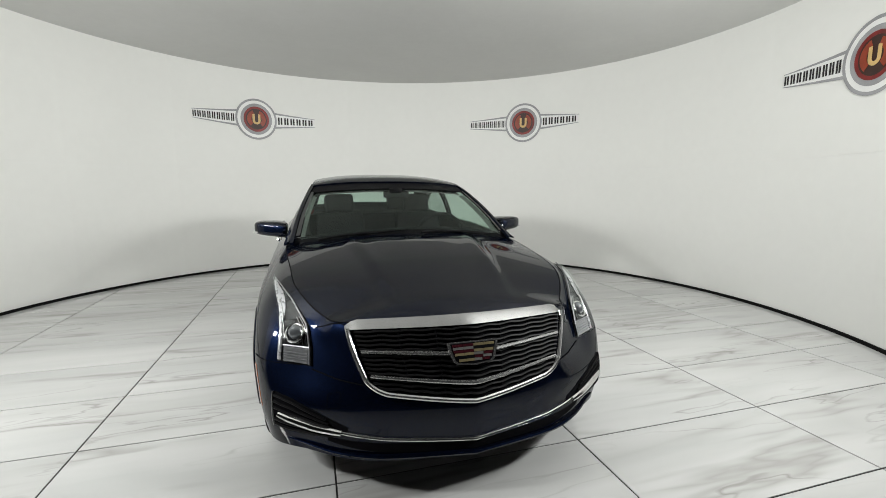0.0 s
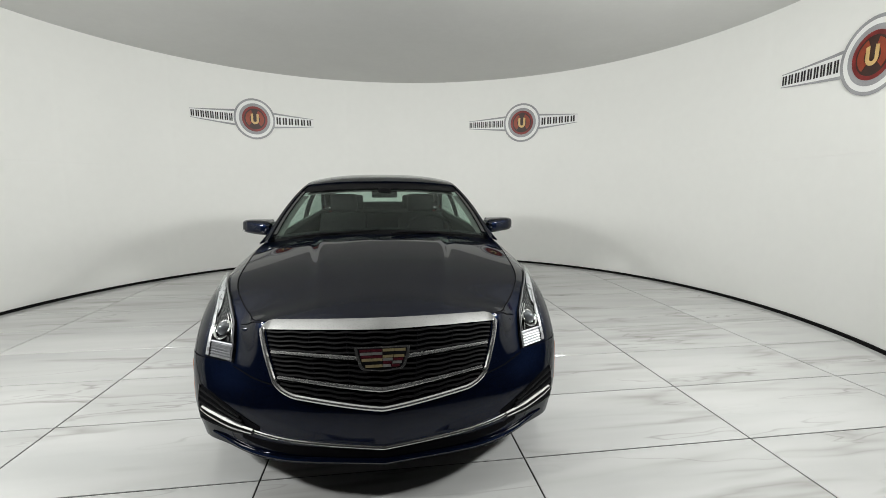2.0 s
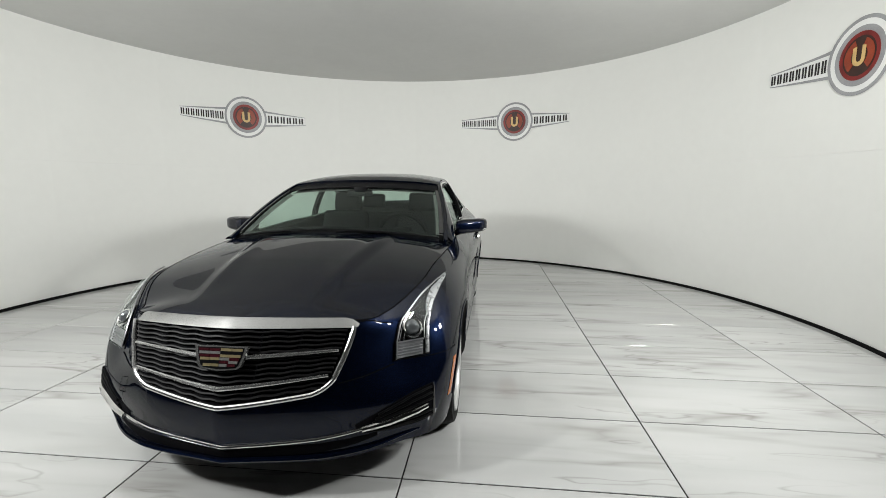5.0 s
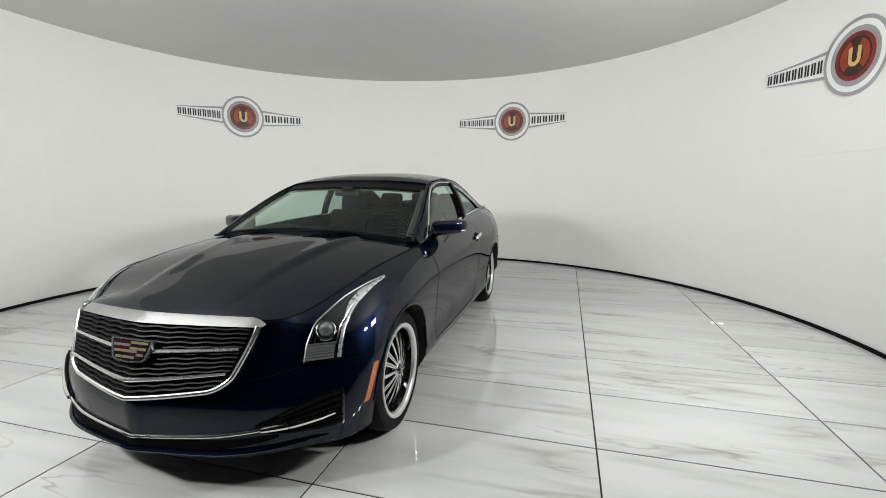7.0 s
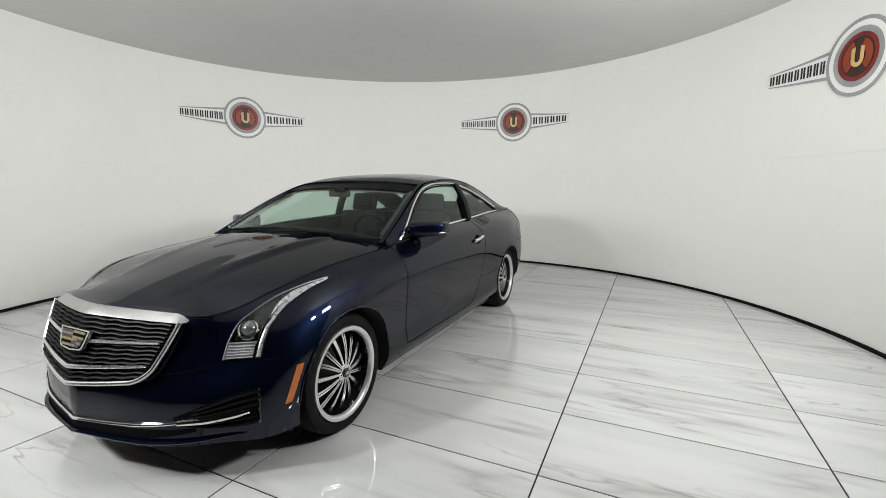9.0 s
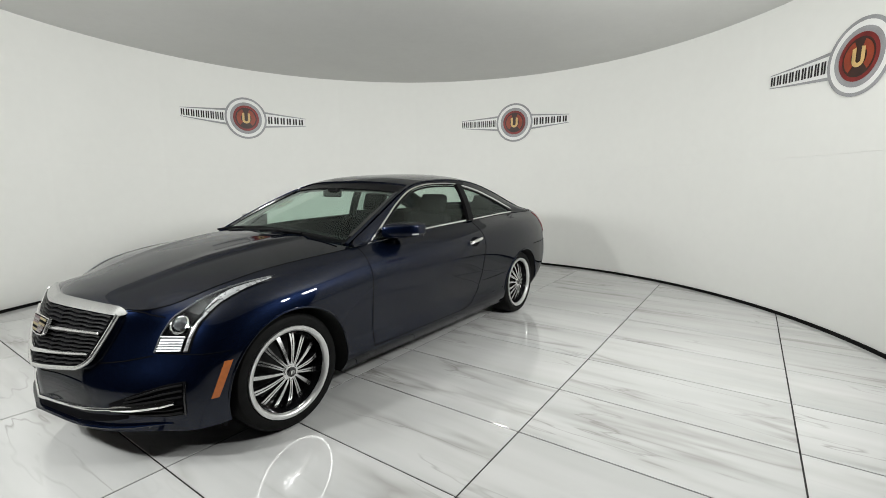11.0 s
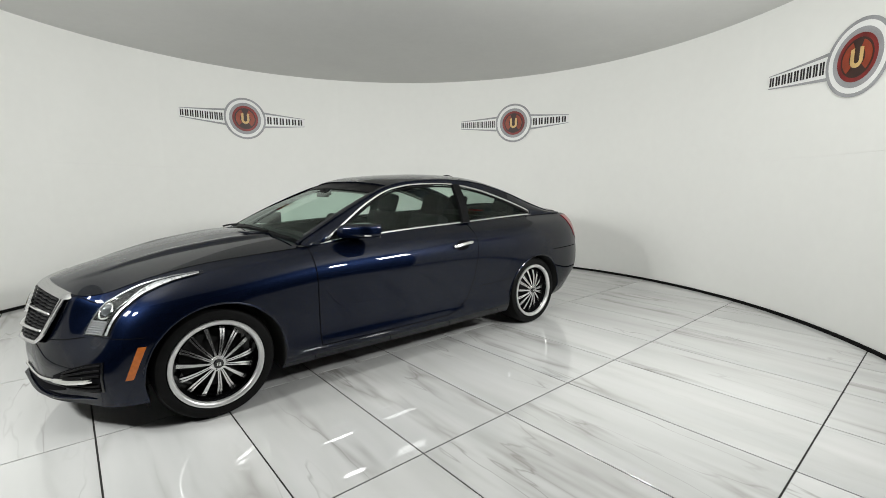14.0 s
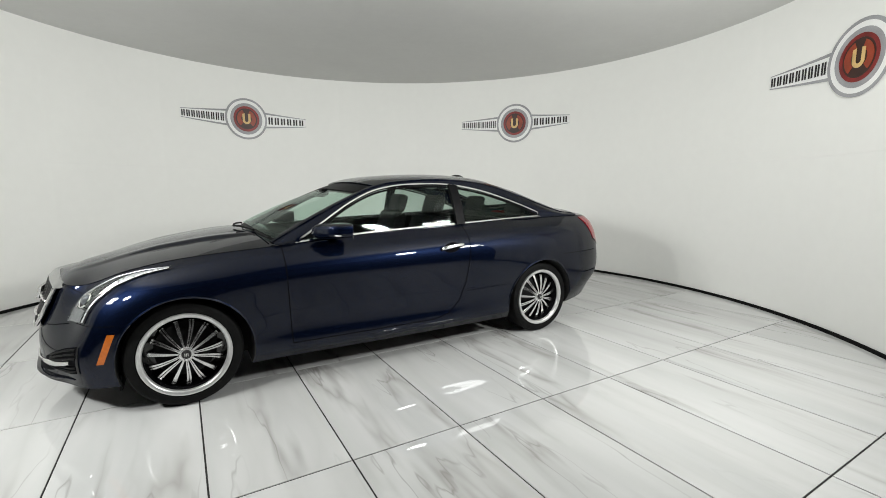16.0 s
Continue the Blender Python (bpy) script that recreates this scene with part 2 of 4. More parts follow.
def ring(r0, r1, z0, z1, a0, a1, n, bm=None):
    """Part of a thick cylinder wall; azimuth in degrees from +y towards +x."""
    bm = bm or bmesh.new()
    rows = []
    for i in range(n + 1):
        a = radians(a0 + (a1 - a0) * i / n)
        s, c = math.sin(a), math.cos(a)
        rows.append([(r0 * s, r0 * c, z0), (r0 * s, r0 * c, z1), (r1 * s, r1 * c, z1), (r1 * s, r1 * c, z0)])
    grid_mesh(rows, bm, close=True)
    for r in (rows[0], rows[-1]):
        bm.faces.new([bm.verts.new(p) for p in r])
    bmesh.ops.remove_doubles(bm, verts=bm.verts[:], dist=1e-5)
    bmesh.ops.recalc_face_normals(bm, faces=bm.faces[:])
    return bm


GAP = 57.0
wall = tagged(part("wall_round", ring(R + 0.012, R + 0.13, -0.05, HC + 0.1, -180 + GAP, 180 - GAP, 180), WALLMAT), "white curved booth wall around the turntable", "wall", kind="structure")
_pan = 13
_w = (360 - 2 * GAP) / _pan
for k in range(_pan):
    a0 = -180 + GAP + k * _w
    for z0, z1 in ((0.0, 1.5741), (1.5750, HC)):
        part("panel", ring(R, R + 0.0119, z0, z1, a0, a0 + _w, 10), WALLMAT, wall)
tagged(part("baseboard", ring(R - 0.012, R - 0.0005, -0.03, 0.030, -180 + GAP, 180 - GAP, 180), BASEMAT), "black rubber strip along the wall foot", "baseboard", kind="structure")
bm = bmesh.new()
bmesh.ops.create_cone(bm, cap_ends=True, segments=160, radius1=R + 0.1, radius2=R + 0.1, depth=0.08, matrix=Matrix.Translation((0, 0, HC + 0.04)))
tagged(part("ceiling", bm, CEILMAT), "plain grey flat ceiling over the booth", "ceiling", kind="structure")
# past the booth's open side: unseen dark hall, added to keep reflections dark
HALL = speckled(mat("unseen_hall_dark", (0.05, 0.05, 0.052), 0.8), (0.05, 0.05, 0.052), 0.8, 0.2)
tagged(part("wall_hall_unseen", box(-7.2, -7.0, -9.2, 5.6, -0.14, 3.7), HALL), "unseen dark hall wall added for dark reflections", "wall", kind="structure")
tagged(part("wall_hall_unseen", box(7.0, 7.2, -9.2, 5.6, -0.14, 3.7), HALL), "unseen dark hall wall added for dark reflections", "wall", kind="structure")
tagged(part("wall_hall_unseen", box(-7.0, 7.0, -9.2, -9.0, -0.14, 3.7), HALL), "unseen dark hall wall added for dark reflections", "wall", kind="structure")
tagged(part("wall_hall_unseen", box(-7.0, 7.0, 5.4, 5.6, -0.14, 3.7), HALL), "unseen dark hall wall added for dark reflections", "wall", kind="structure")
tagged(part("ceiling_hall_unseen", box(-7.2, 7.2, -9.2, 5.6, 3.7, 3.8), HALL), "unseen dark hall ceiling added for dark reflections", "ceiling", kind="structure")
tagged(part("ground", box(-7.2, 7.2, -9.2, 5.6, -0.14, -0.04), UNDER), "dark concrete under the turntable", "ground", kind="structure")

# turntable floor: rigid disc with marble tiles laid on it
TW, TL, GX, GY = 0.6083, 1.2166, -0.9232, -1.8256
RF = R - 0.016
bm = bmesh.new()
bmesh.ops.create_cone(bm, cap_ends=True, segments=180, radius1=RF, radius2=RF, depth=0.03, matrix=Matrix.Translation((0, 0, -0.0185)))
floor = tagged(part("floor", bm, GROUT), "turning round floor of polished white marble tiles", "floor", kind="structure")


def clip_disc(poly, rad, n=180):
    """Convex polygon cut to the disc."""
    for k in range(n):
        a = 2 * math.pi * (k + 0.5) / n
        nx, ny = math.cos(a), math.sin(a)
        lim = rad * math.cos(math.pi / n)
        out = []
        for i, p in enumerate(poly):
            q = poly[(i + 1) % len(poly)]
            dp, dq = p[0] * nx + p[1] * ny - lim, q[0] * nx + q[1] * ny - lim
            if dp <= 0:
                out.append(p)
            if dp * dq < 0:
                s = dp / (dp - dq)
                out.append((p[0] + s * (q[0] - p[0]), p[1] + s * (q[1] - p[1])))
        poly = out
        if len(poly) < 3:
            return []
    return poly


def tile_mesh(poly):
    bm = bmesh.new()
    cx, cy = sum(p[0] for p in poly) / len(poly), sum(p[1] for p in poly) / len(poly)

    def lay(inset, z):
        return [bm.verts.new((cx + (p[0] - cx) * (1 - inset), cy + (p[1] - cy) * (1 - inset), z)) for p in poly]
    a, b, c = lay(0, -0.0035), lay(0, -0.0008), lay(0.0018, 0.0)
    for u, v in ((a, b), (b, c)):
        for i in range(len(poly)):
            j = (i + 1) % len(poly)
            bm.faces.new([u[i], u[j], v[j], v[i]])
    bm.faces.new(c)
    return bm


JOINT = 0.0040
for i in range(-6, 9):
    for j in range(-3, 6):
        x0, y0 = GX + TW * i, GY + TL * j
        poly = [(x0 + JOINT, y0 + JOINT), (x0 + TW - JOINT, y0 + JOINT), (x0 + TW - JOINT, y0 + TL - JOINT), (x0 + JOINT, y0 + TL - JOINT)]
        poly = clip_disc(poly, RF - 0.002)
        if len(poly) >= 3:
            part("tile", tile_mesh(poly), MARBLE, floor, sharp=20)


# ---- wall emblems: ring medallion with a strip each side; lettering as plain blocks
SIGNGREY = speckled(mat("sign_grey", (0.32, 0.32, 0.33), 0.4), (0.31, 0.31, 0.32), 6, 0.15)
SIGNWHITE = speckled(mat("sign_white", (0.8, 0.8, 0.8), 0.35), (0.82, 0.82, 0.81), 6, 0.02)
SIGNBLACK = speckled(mat("sign_black", (0.01, 0.01, 0.01), 0.4), (0.012, 0.011, 0.011), 12, 0.3)
SIGNRED = speckled(mat("sign_dark_red", (0.30, 0.03, 0.02), 0.35), (0.20, 0.014, 0.012), 9, 0.35)
SIGNORANGE = speckled(mat("sign_orange", (0.6, 0.12, 0.03), 0.35), (0.27, 0.040, 0.013), 10, 0.25)
SIGNGOLD = speckled(mat("sign_gold", (0.8, 0.55, 0.2), 0.35), (0.62, 0.42, 0.17), 14, 0.15)
SIGNBROWN = speckled(mat("sign_brown", (0.05, 0.02, 0.015), 0.4), (0.035, 0.012, 0.008), 12, 0.3)


def wall_emblem(az):
    sign = empty("wall_sign")
    tagged(sign, "round red and gold medallion with lettered strips on the wall", "wall sign", "signs round the booth wall")

    def on_wall(u, v, d):
        a = radians(az) + u / R
        return ((R - d) * math.sin(a), (R - d) * math.cos(a), 2.352 + v)

    def sheet(name, outline, d, m, label=""):
        """A flat-cut piece bent to the wall: outline as rows (two sides)."""
        bm = bmesh.new()
        rows = [[on_wall(u, v, d) for u, v in r] for r in outline]
        grid_mesh(rows, bm)
        bmesh.ops.recalc_face_normals(bm, faces=bm.faces[:])
        bmesh.ops.solidify(bm, geom=bm.faces[:], thickness=0.0025)
        return part(name, bm, m, sign, label)

    def annulus(r0, r1, a0=0, a1=360, n=48, ox=0.0, oy=0.0):
        return [[(ox + r0 * math.sin(radians(a)), oy + r0 * math.cos(radians(a))), (ox + r1 * math.sin(radians(a)), oy + r1 * math.cos(radians(a)))] for a in [a0 + (a1 - a0) * k / n for k in range(n + 1)]]

    def strip(u0, u1, v0a, v0b, v1a, v1b, n=8):
        return [[(u0 + (u1 - u0) * k / n, v0a + (v1a - v0a) * k / n), (u0 + (u1 - u0) * k / n, v0b + (v1b - v0b) * k / n)] for k in range(n + 1)]

    for s in (-1, 1):
        sheet("strip", strip(s * 0.25, s * 0.925, -0.105, 0.105, -0.06, 0.06), 0.004, SIGNWHITE, "white lettering strip")
        sheet("edge_line", strip(s * 0.25, s * 0.925, 0.095, 0.125, 0.057, 0.064), 0.0065, SIGNGREY)
        sheet("edge_line", strip(s * 0.25, s * 0.925, -0.125, -0.095, -0.064, -0.057), 0.0065, SIGNGREY)
    sheet("outer_ring", annulus(0.280, 0.312), 0.008, SIGNGREY, "brushed grey ring")
    sheet("white_ring", annulus(0.234, 0.282), 0.0085, SIGNWHITE)
    sheet("inner_ring", annulus(0.190, 0.237), 0.011, SIGNGREY)
    sheet("rim", annulus(0.158, 0.192), 0.0135, SIGNRED, "dark red rim")
    sheet("disc", annulus(0.001, 0.160), 0.0125, SIGNBROWN, "dark brown medallion field")
    sheet("side_arc", annulus(0.078, 0.140, 22, 140, 20), 0.016, SIGNORANGE)
    sheet("side_arc", annulus(0.078, 0.140, -140, -22, 20), 0.016, SIGNORANGE)
    # horseshoe mark
    sheet("horseshoe_mark", annulus(0.026, 0.060, 90, 270, 20, 0, -0.02), 0.0195, SIGNGOLD, "pale gold horseshoe mark")
    for s in (-1, 1):
        sheet("horseshoe_mark", strip(s * 0.026, s * 0.060, -0.02, 0.080, -0.02, 0.072, 2), 0.0195, SIGNGOLD)
    # lettering as plain blocks
    for s, n, a, b in ((-1, 9, 0.320, 0.925), (1, 6, 0.320, 0.900)):
        step = (b - a) / n
        for k in range(n):
            u = a + step * (k + 0.14)
            hh = 0.056 - 0.014 * k / n
            for q in (0.0, 0.42):
                sheet("lettering_bar", strip(s * (u + step * q), s * (u + step * (q + 0.26)), -hh, hh, -hh, hh, 2), 0.0075, SIGNBLACK)
    return sign


for az in (-30.6, 34.2, 100.55):
    wall_emblem(az)


# ---- the car: x forward, y to its left, z up, origin on the floor midway between the axles
from mathutils.bvhtree import BVHTree

car = empty("car")
tagged(car, "dark navy blue two-door coupe with chrome grille on the turntable", "car")

AX = 1.3875
# control loops from the nose round the side to the tail, bottom to top
LOOPS = [
    [(2.200, 0, .198), (2.118, .42, .195), (1.965, .66, .195), (1.79, .825, .19), (1.38, .86, .19), (.8, .835, .185), (.1, .84, .18), (-.6, .84, .18), (-1.39, .845, .19), (-1.9, .80, .24), (-2.2, .62, .27), (-2.36, .3, .27), (-2.38, 0, .27)],
    [(2.200, 0, .276), (2.120, .39, .290), (1.972, .68, .322), (1.80, .848, .30), (1.38, .885, .27), (.8, .884, .27), (.1, .889, .262), (-.6, .889, .258), (-1.39, .89, .28), (-1.9, .85, .33), (-2.23, .65, .36), (-2.40, .32, .36), (-2.43, 0, .36)],
    [(2.204, 0, .37), (2.120, .39, .385), (1.968, .68, .412), (1.785, .860, .405), (1.38, .90, .40), (.8, .877, .39), (.1, .881, .39), (-.6, .885, .39), (-1.39, .905, .42), (-1.98, .862, .46), (-2.29, .68, .48), (-2.42, .33, .48), (-2.45, 0, .48)],
    [(2.190, 0, .46), (2.096, .40, .492), (1.928, .65, .522), (1.765, .86, .53), (1.38, .908, .58), (.8, .893, .57), (.1, .898, .57), (-.6, .903, .58), (-1.39, .922, .60), (-2.0, .86, .62), (-2.29, .69, .64), (-2.41, .33, .64), (-2.44, 0, .64)],
    [(2.138, 0, .60), (2.045, .425, .613), (1.885, .63, .63), (1.73, .825, .655), (1.38, .895, .72), (.8, .905, .745), (.1, .912, .765), (-.6, .915, .785), (-1.39, .915, .81), (-2.0, .835, .82), (-2.25, .68, .83), (-2.34, .33, .84), (-2.36, 0, .84)],
    [(2.098, 0, .707), (2.006, .445, .702), (1.855, .620, .692), (1.645, .775, .763), (1.38, .825, .815), (.8, .860, .850), (.1, .868, .876), (-.6, .866, .900), (-1.39, .845, .94), (-1.98, .775, .945), (-2.20, .66, .95), (-2.28, .31, .98), (-2.30, 0, .985)],
    [(2.072, 0, .754), (1.972, .470, .734), (1.84, .585, .738), (1.625, .695, .818), (1.34, .735, .872), (.8, .782, .918), (.1, .768, .965), (-.6, .744, .992), (-1.39, .712, 1.022), (-1.95, .695, 1.024), (-2.15, .61, 1.02), (-2.25, .30, 1.04), (-2.27, 0, 1.045)],
]
NU, NV = 10, 5
loops = []
for L in LOOPS:
    mirror_end = (L[-2][0], -L[-2][1], L[-2][2])
    loops.append(catmull(L, NU, None, mirror_end))
NS = len(loops[0])
# columns across the loops
cols = [catmull([lp[i] for lp in loops], NV) for i in range(NS)]
NC = len(cols[0])
zc = table([2.3, 2.072, 1.93, 1.77, 1.44, .94, .75, .3, -1.5, -1.9, -2.1, -2.27, -2.4], [.73, .754, .800, .840, .912, .984, 1.0, 1.0, 1.05, 1.07, 1.065, 1.045, 1.0])
crease_y = table([2.1, 1.85, 1.0, .8], [.24, .275, .385, .41])
NCAP = 72


def cap_row(p):
    """The hood, cowl and boot-lid surface across the car at one point of the top loop."""
    row = []
    for k in range(NCAP + 1):
        w = 1 - 2 * k / NCAP
        y = p.y * w
        z = p.z + (zc(p.x) - p.z) * (1 - abs(w) ** 2.2)
        if p.x > 0.5:
            d = abs(y) - crease_y(p.x)
            fade = min(1, max(0, (2.0 - p.x) / 0.5)) * min(1, max(0.25, (p.x - 0.78) / 0.35))
            rise = 1.0 if d < 0 else max(0.0, 1 - d / 0.045)
            z += fade * (0.013 * rise + 0.006 * math.exp(-(min(0, d) / 0.06) ** 2) * (1 if d < 0 else rise))
        row.append(Vector((p.x, y, z)))
    row[0], row[-1] = p.copy(), Vector((p.x, -p.y, p.z))
    return row


bm = bmesh.new()
left = [[p.copy() for p in c] for c in cols]
right = [[Vector((p.x, -p.y, p.z)) for p in c] for c in cols]
grid_mesh(left, bm, 0)
grid_mesh(right, bm, 0, flip=True)
caps = [cap_row(c[-1]) for c in cols]
vs = [[bm.verts.new(p) for p in r] for r in caps]
for i in range(NS - 1):
    xm = (caps[i][0].x + caps[i + 1][0].x) / 2
    tag = 1 if xm > 0.80 else (3 if xm < -1.80 else 2)
    for k in range(NCAP):
        f = bm.faces.new([vs[i][k], vs[i][k + 1], vs[i + 1][k + 1], vs[i + 1][k]])
        f.material_index = tag
unders = [[Vector((c[0].x, c[0].y * (1 - 2 * k / 6), c[0].z)) for k in range(7)] for c in cols]
vs = [[bm.verts.new(p) for p in r] for r in unders]
for i in range(NS - 1):
    for k in range(6):
        f = bm.faces.new([vs[i][k], vs[i][k + 1], vs[i + 1][k + 1], vs[i + 1][k]])
        f.material_index = 4
bmesh.ops.remove_doubles(bm, verts=bm.verts[:], dist=1e-4)
bmesh.ops.dissolve_degenerate(bm, edges=bm.edges[:], dist=1e-5)
bmesh.ops.recalc_face_normals(bm, faces=bm.faces[:])
me = bpy.data.meshes.new("shell")
bm.to_mesh(me)
SHELL_BVH = BVHTree.FromBMesh(bm)
bm.free()
for m in (PAINT, PAINT, PAINT, PAINT, UNDER, UNDER):
    me.materials.append(m)
shell = new("shell", me)

# wheel houses cut through the shell
bm = bmesh.new()
for x in (AX, -AX):
    for s in (-1, 1):
        bmesh.ops.create_cone(bm, cap_ends=True, segments=64, radius1=0.361, radius2=0.361, depth=0.42,
                              matrix=Matrix.Translation((x - (0.028 if x > 0 else -0.015), s * 0.80, 0.304)) @ Matrix.Rotation(radians(90), 4, "X"))
for f in bm.faces:
    f.material_index = 5
bmesh.ops.recalc_face_normals(bm, faces=bm.faces[:])
cme = bpy.data.meshes.new("cutter")
bm.to_mesh(cme)
bm.free()
for m in (PAINT, PAINT, PAINT, PAINT, UNDER, UNDER):
    cme.materials.append(m)
cutter = new("cutter", cme)
mod = shell.modifiers.new("wheel_houses", "BOOLEAN")
mod.operation, mod.object, mod.solver = "DIFFERENCE", cutter, "EXACT"
dg = bpy.context.evaluated_depsgraph_get()
cut = bpy.data.meshes.new_from_object(shell.evaluated_get(dg))
bpy.data.objects.remove(shell)
bpy.data.objects.remove(cutter)

base = bmesh.new()
base.from_mesh(cut)
# the panel joints as planes through the side view
DOOR = [(.80, .96), (.77, .285), (-.29, .285), (-.41, .315), (-.505, .395), (-.565, .55), (-.595, .75), (-.615, 1.05), (.80, 1.05)]


def cut_plane(bm, p, n, test):
    fs = [f for f in bm.faces if test(f.calc_center_median())]
    geo = list({v for f in fs for v in f.verts}) + list({e for f in fs for e in f.edges}) + fs
    bmesh.ops.bisect_plane(bm, geom=geo, dist=1e-5, plane_co=p, plane_no=n)


def near_door(c):
    return -0.9 < c.x < 1.02 and abs(c.y) > 0.6


for a, b in zip(DOOR[:-3], DOOR[1:-2]):
    cut_plane(base, (a[0], 0, a[1]), (b[1] - a[1], 0, -(b[0] - a[0])), near_door)
cut_plane(base, (-.605, 0, .9), (1, 0, -.066), near_door)
cut_plane(base, (0, 0, .545), (0, 0, 1), lambda c: c.x > 1.4)
cut_plane(base, (0, 0, .70), (0, 0, 1), lambda c: c.x < -1.5)
cut_plane(base, (0, 0, .285), (0, 0, 1), lambda c: -1.1 < c.x < 1.1)


def inside(poly, x, z):
    r = False
    for i in range(len(poly)):
        (x1, z1), (x2, z2) = poly[i], poly[i - 1]
        if (z1 > z) != (z2 > z) and x < (x2 - x1) * (z - z1) / (z2 - z1) + x1:
            r = not r
    return r


def panel_of(f):
    c = f.calc_center_median()
    side = "l" if c.y > 0 else "r"
    if f.material_index == 1:
        return "hood"
    if f.material_index == 2:
        return ""
    if f.material_index == 3:
        return "boot_lid"
    if f.material_index in (4, 5):
        return "underbody"
    if c.x > 1.4 and c.z < .545:
        return "front_bumper"
    if c.x < -1.5 and c.z < .70:
        return "rear_bumper"
    if c.x < -2.0:
        return "tail_panel"
    if -1.15 < c.x < 1.15 and c.z < .285:
        return "sill_" + side
    if inside(DOOR, c.x, c.z) and abs(c.y) > .6:
        return "door_" + side
    return ("front_fender_" if c.x > 0 else "rear_quarter_") + side


groups = {}
for f in base.faces:
    groups.setdefault(panel_of(f), []).append(f)
made = {}
for key, faces in groups.items():
    if not key:
        continue
    bm = bmesh.new()
    seen = {}
    for f in faces:
        q = []
        for v in f.verts:
            k = (round(v.co.x, 5), round(v.co.y, 5), round(v.co.z, 5))
            if k not in seen:
                seen[k] = bm.verts.new(v.co)
            if seen[k] not in q:
                q.append(seen[k])
        if len(q) >= 3:
            try:
                bm.faces.new(q)
            except ValueError:
                pass
    made[key] = part(key.removesuffix("_l").removesuffix("_r"), bm, UNDER if key == "underbody" else PAINT, car, sharp=28)
base.free()


def on_body(p, off=0.0):
    """Nearest place on the shell, lifted off along its normal."""
    co, no, _, _ = SHELL_BVH.find_nearest(Vector(p))
    if no.dot(Vector((co.x * 0.3, co.y, (co.z - 0.55) * 0.8))) < 0:
        no = -no
    return co + no * off


def side_hit(x, z, s, off=0.0):
    """Where the side of the shell lies at x, z."""
    hit = SHELL_BVH.ray_cast(Vector((x, s * 2, z)), Vector((0, -s, 0)))
    no = hit[1] if hit[1].y * s > 0 else -hit[1]
    return hit[0] + no * off


def ribbon(pts, normals, w, bm=None):
    """A thin dark strip lying on the body."""
    bm = bm or bmesh.new()
    rows = []
    for i, p in enumerate(pts):
        d = (pts[min(i + 1, len(pts) - 1)] - pts[max(i - 1, 0)]).normalized()
        s = d.cross(normals[i]).normalized() * w
        rows.append([p - s, p + s])
    return grid_mesh(rows, bm)


def dense(pts, step=0.02):
    out = []
    for a, b in zip(pts[:-1], pts[1:]):
        a, b = Vector(a), Vector(b)
        n = max(1, int((b - a).length / step))
        out += [a.lerp(b, k / n) for k in range(n)]
    return out + [Vector(pts[-1])]


def side_seam(poly, s, parent, w=0.0026):
    q, no = [], []
    for p in dense([(x, 0, z) for x, z in poly]):
        h = SHELL_BVH.ray_cast(Vector((p.x, s * 2, p.z)), Vector((0, -s, 0)))
        if h[0] is None:
            continue
        n = h[1] if h[1].y * s > 0 else -h[1]
        q.append(h[0] + n * 0.0022)
        no.append(n)
    part("panel_gap_or_crease", ribbon(q, no, w), SEAM, parent)


for s, k in ((1, "l"), (-1, "r")):
    side_seam([(.803, .915), (.80, .88), (.77, .285)], s, made["door_" + k])
    side_seam([(.77, .285), (-.29, .285), (-.41, .315), (-.505, .395), (-.565, .55), (-.595, .75), (-.612, .985)], s, made["door_" + k])
    # crease of the quarter panel, no joint; its shade drawn as a dark line
    side_seam([(-.585, .475), (-.80, .480), (-1.02, .492)], s, made["rear_quarter_" + k], .0012)
    side_seam([(1.90, .545), (1.70, .545)], s, made["front_bumper"], .0016)
    side_seam([(-1.62, .70), (-2.1, .70)], s, made["rear_bumper"], 0.003)
    q, no = [], []
    for p in loops[-1]:
        if p.x > .80:
            co, n, _, _ = SHELL_BVH.find_nearest(Vector((p.x, s * p.y, p.z)))
            n = Vector((0.15, s * 0.5, 0.85)).normalized()
            q.append(Vector((p.x, s * p.y, p.z)) + n * 0.0015)
            no.append(n)
    part("panel_gap_or_crease", ribbon(q, no, 0.003), SEAM, made["hood"])


def patch(ea, eb, nu, nv, off, t=0.004, snap=True, bulge=0.0):
    """A shaped plate between two edge lines, laid on the body."""
    ea, eb = [Vector(p) for p in ea], [Vector(p) for p in eb]
    rows = []
    for i in range(nu + 1):
        a, b = lerp_curve(ea, i / nu), lerp_curve(eb, i / nu)
        row = []
        for k in range(nv + 1):
            p = a.lerp(b, k / nv)
            row.append(on_body(p, off + bulge * math.sin(math.pi * k / nv)) if snap else p)
        rows.append(row)
    bm = grid_mesh(rows)
    bmesh.ops.remove_doubles(bm, verts=bm.verts[:], dist=1e-5)
    bmesh.ops.recalc_face_normals(bm, faces=bm.faces[:])
    bmesh.ops.solidify(bm, geom=bm.faces[:], thickness=t)
    return bm


def my(p, s):
    return (p[0], p[1] * s, p[2])


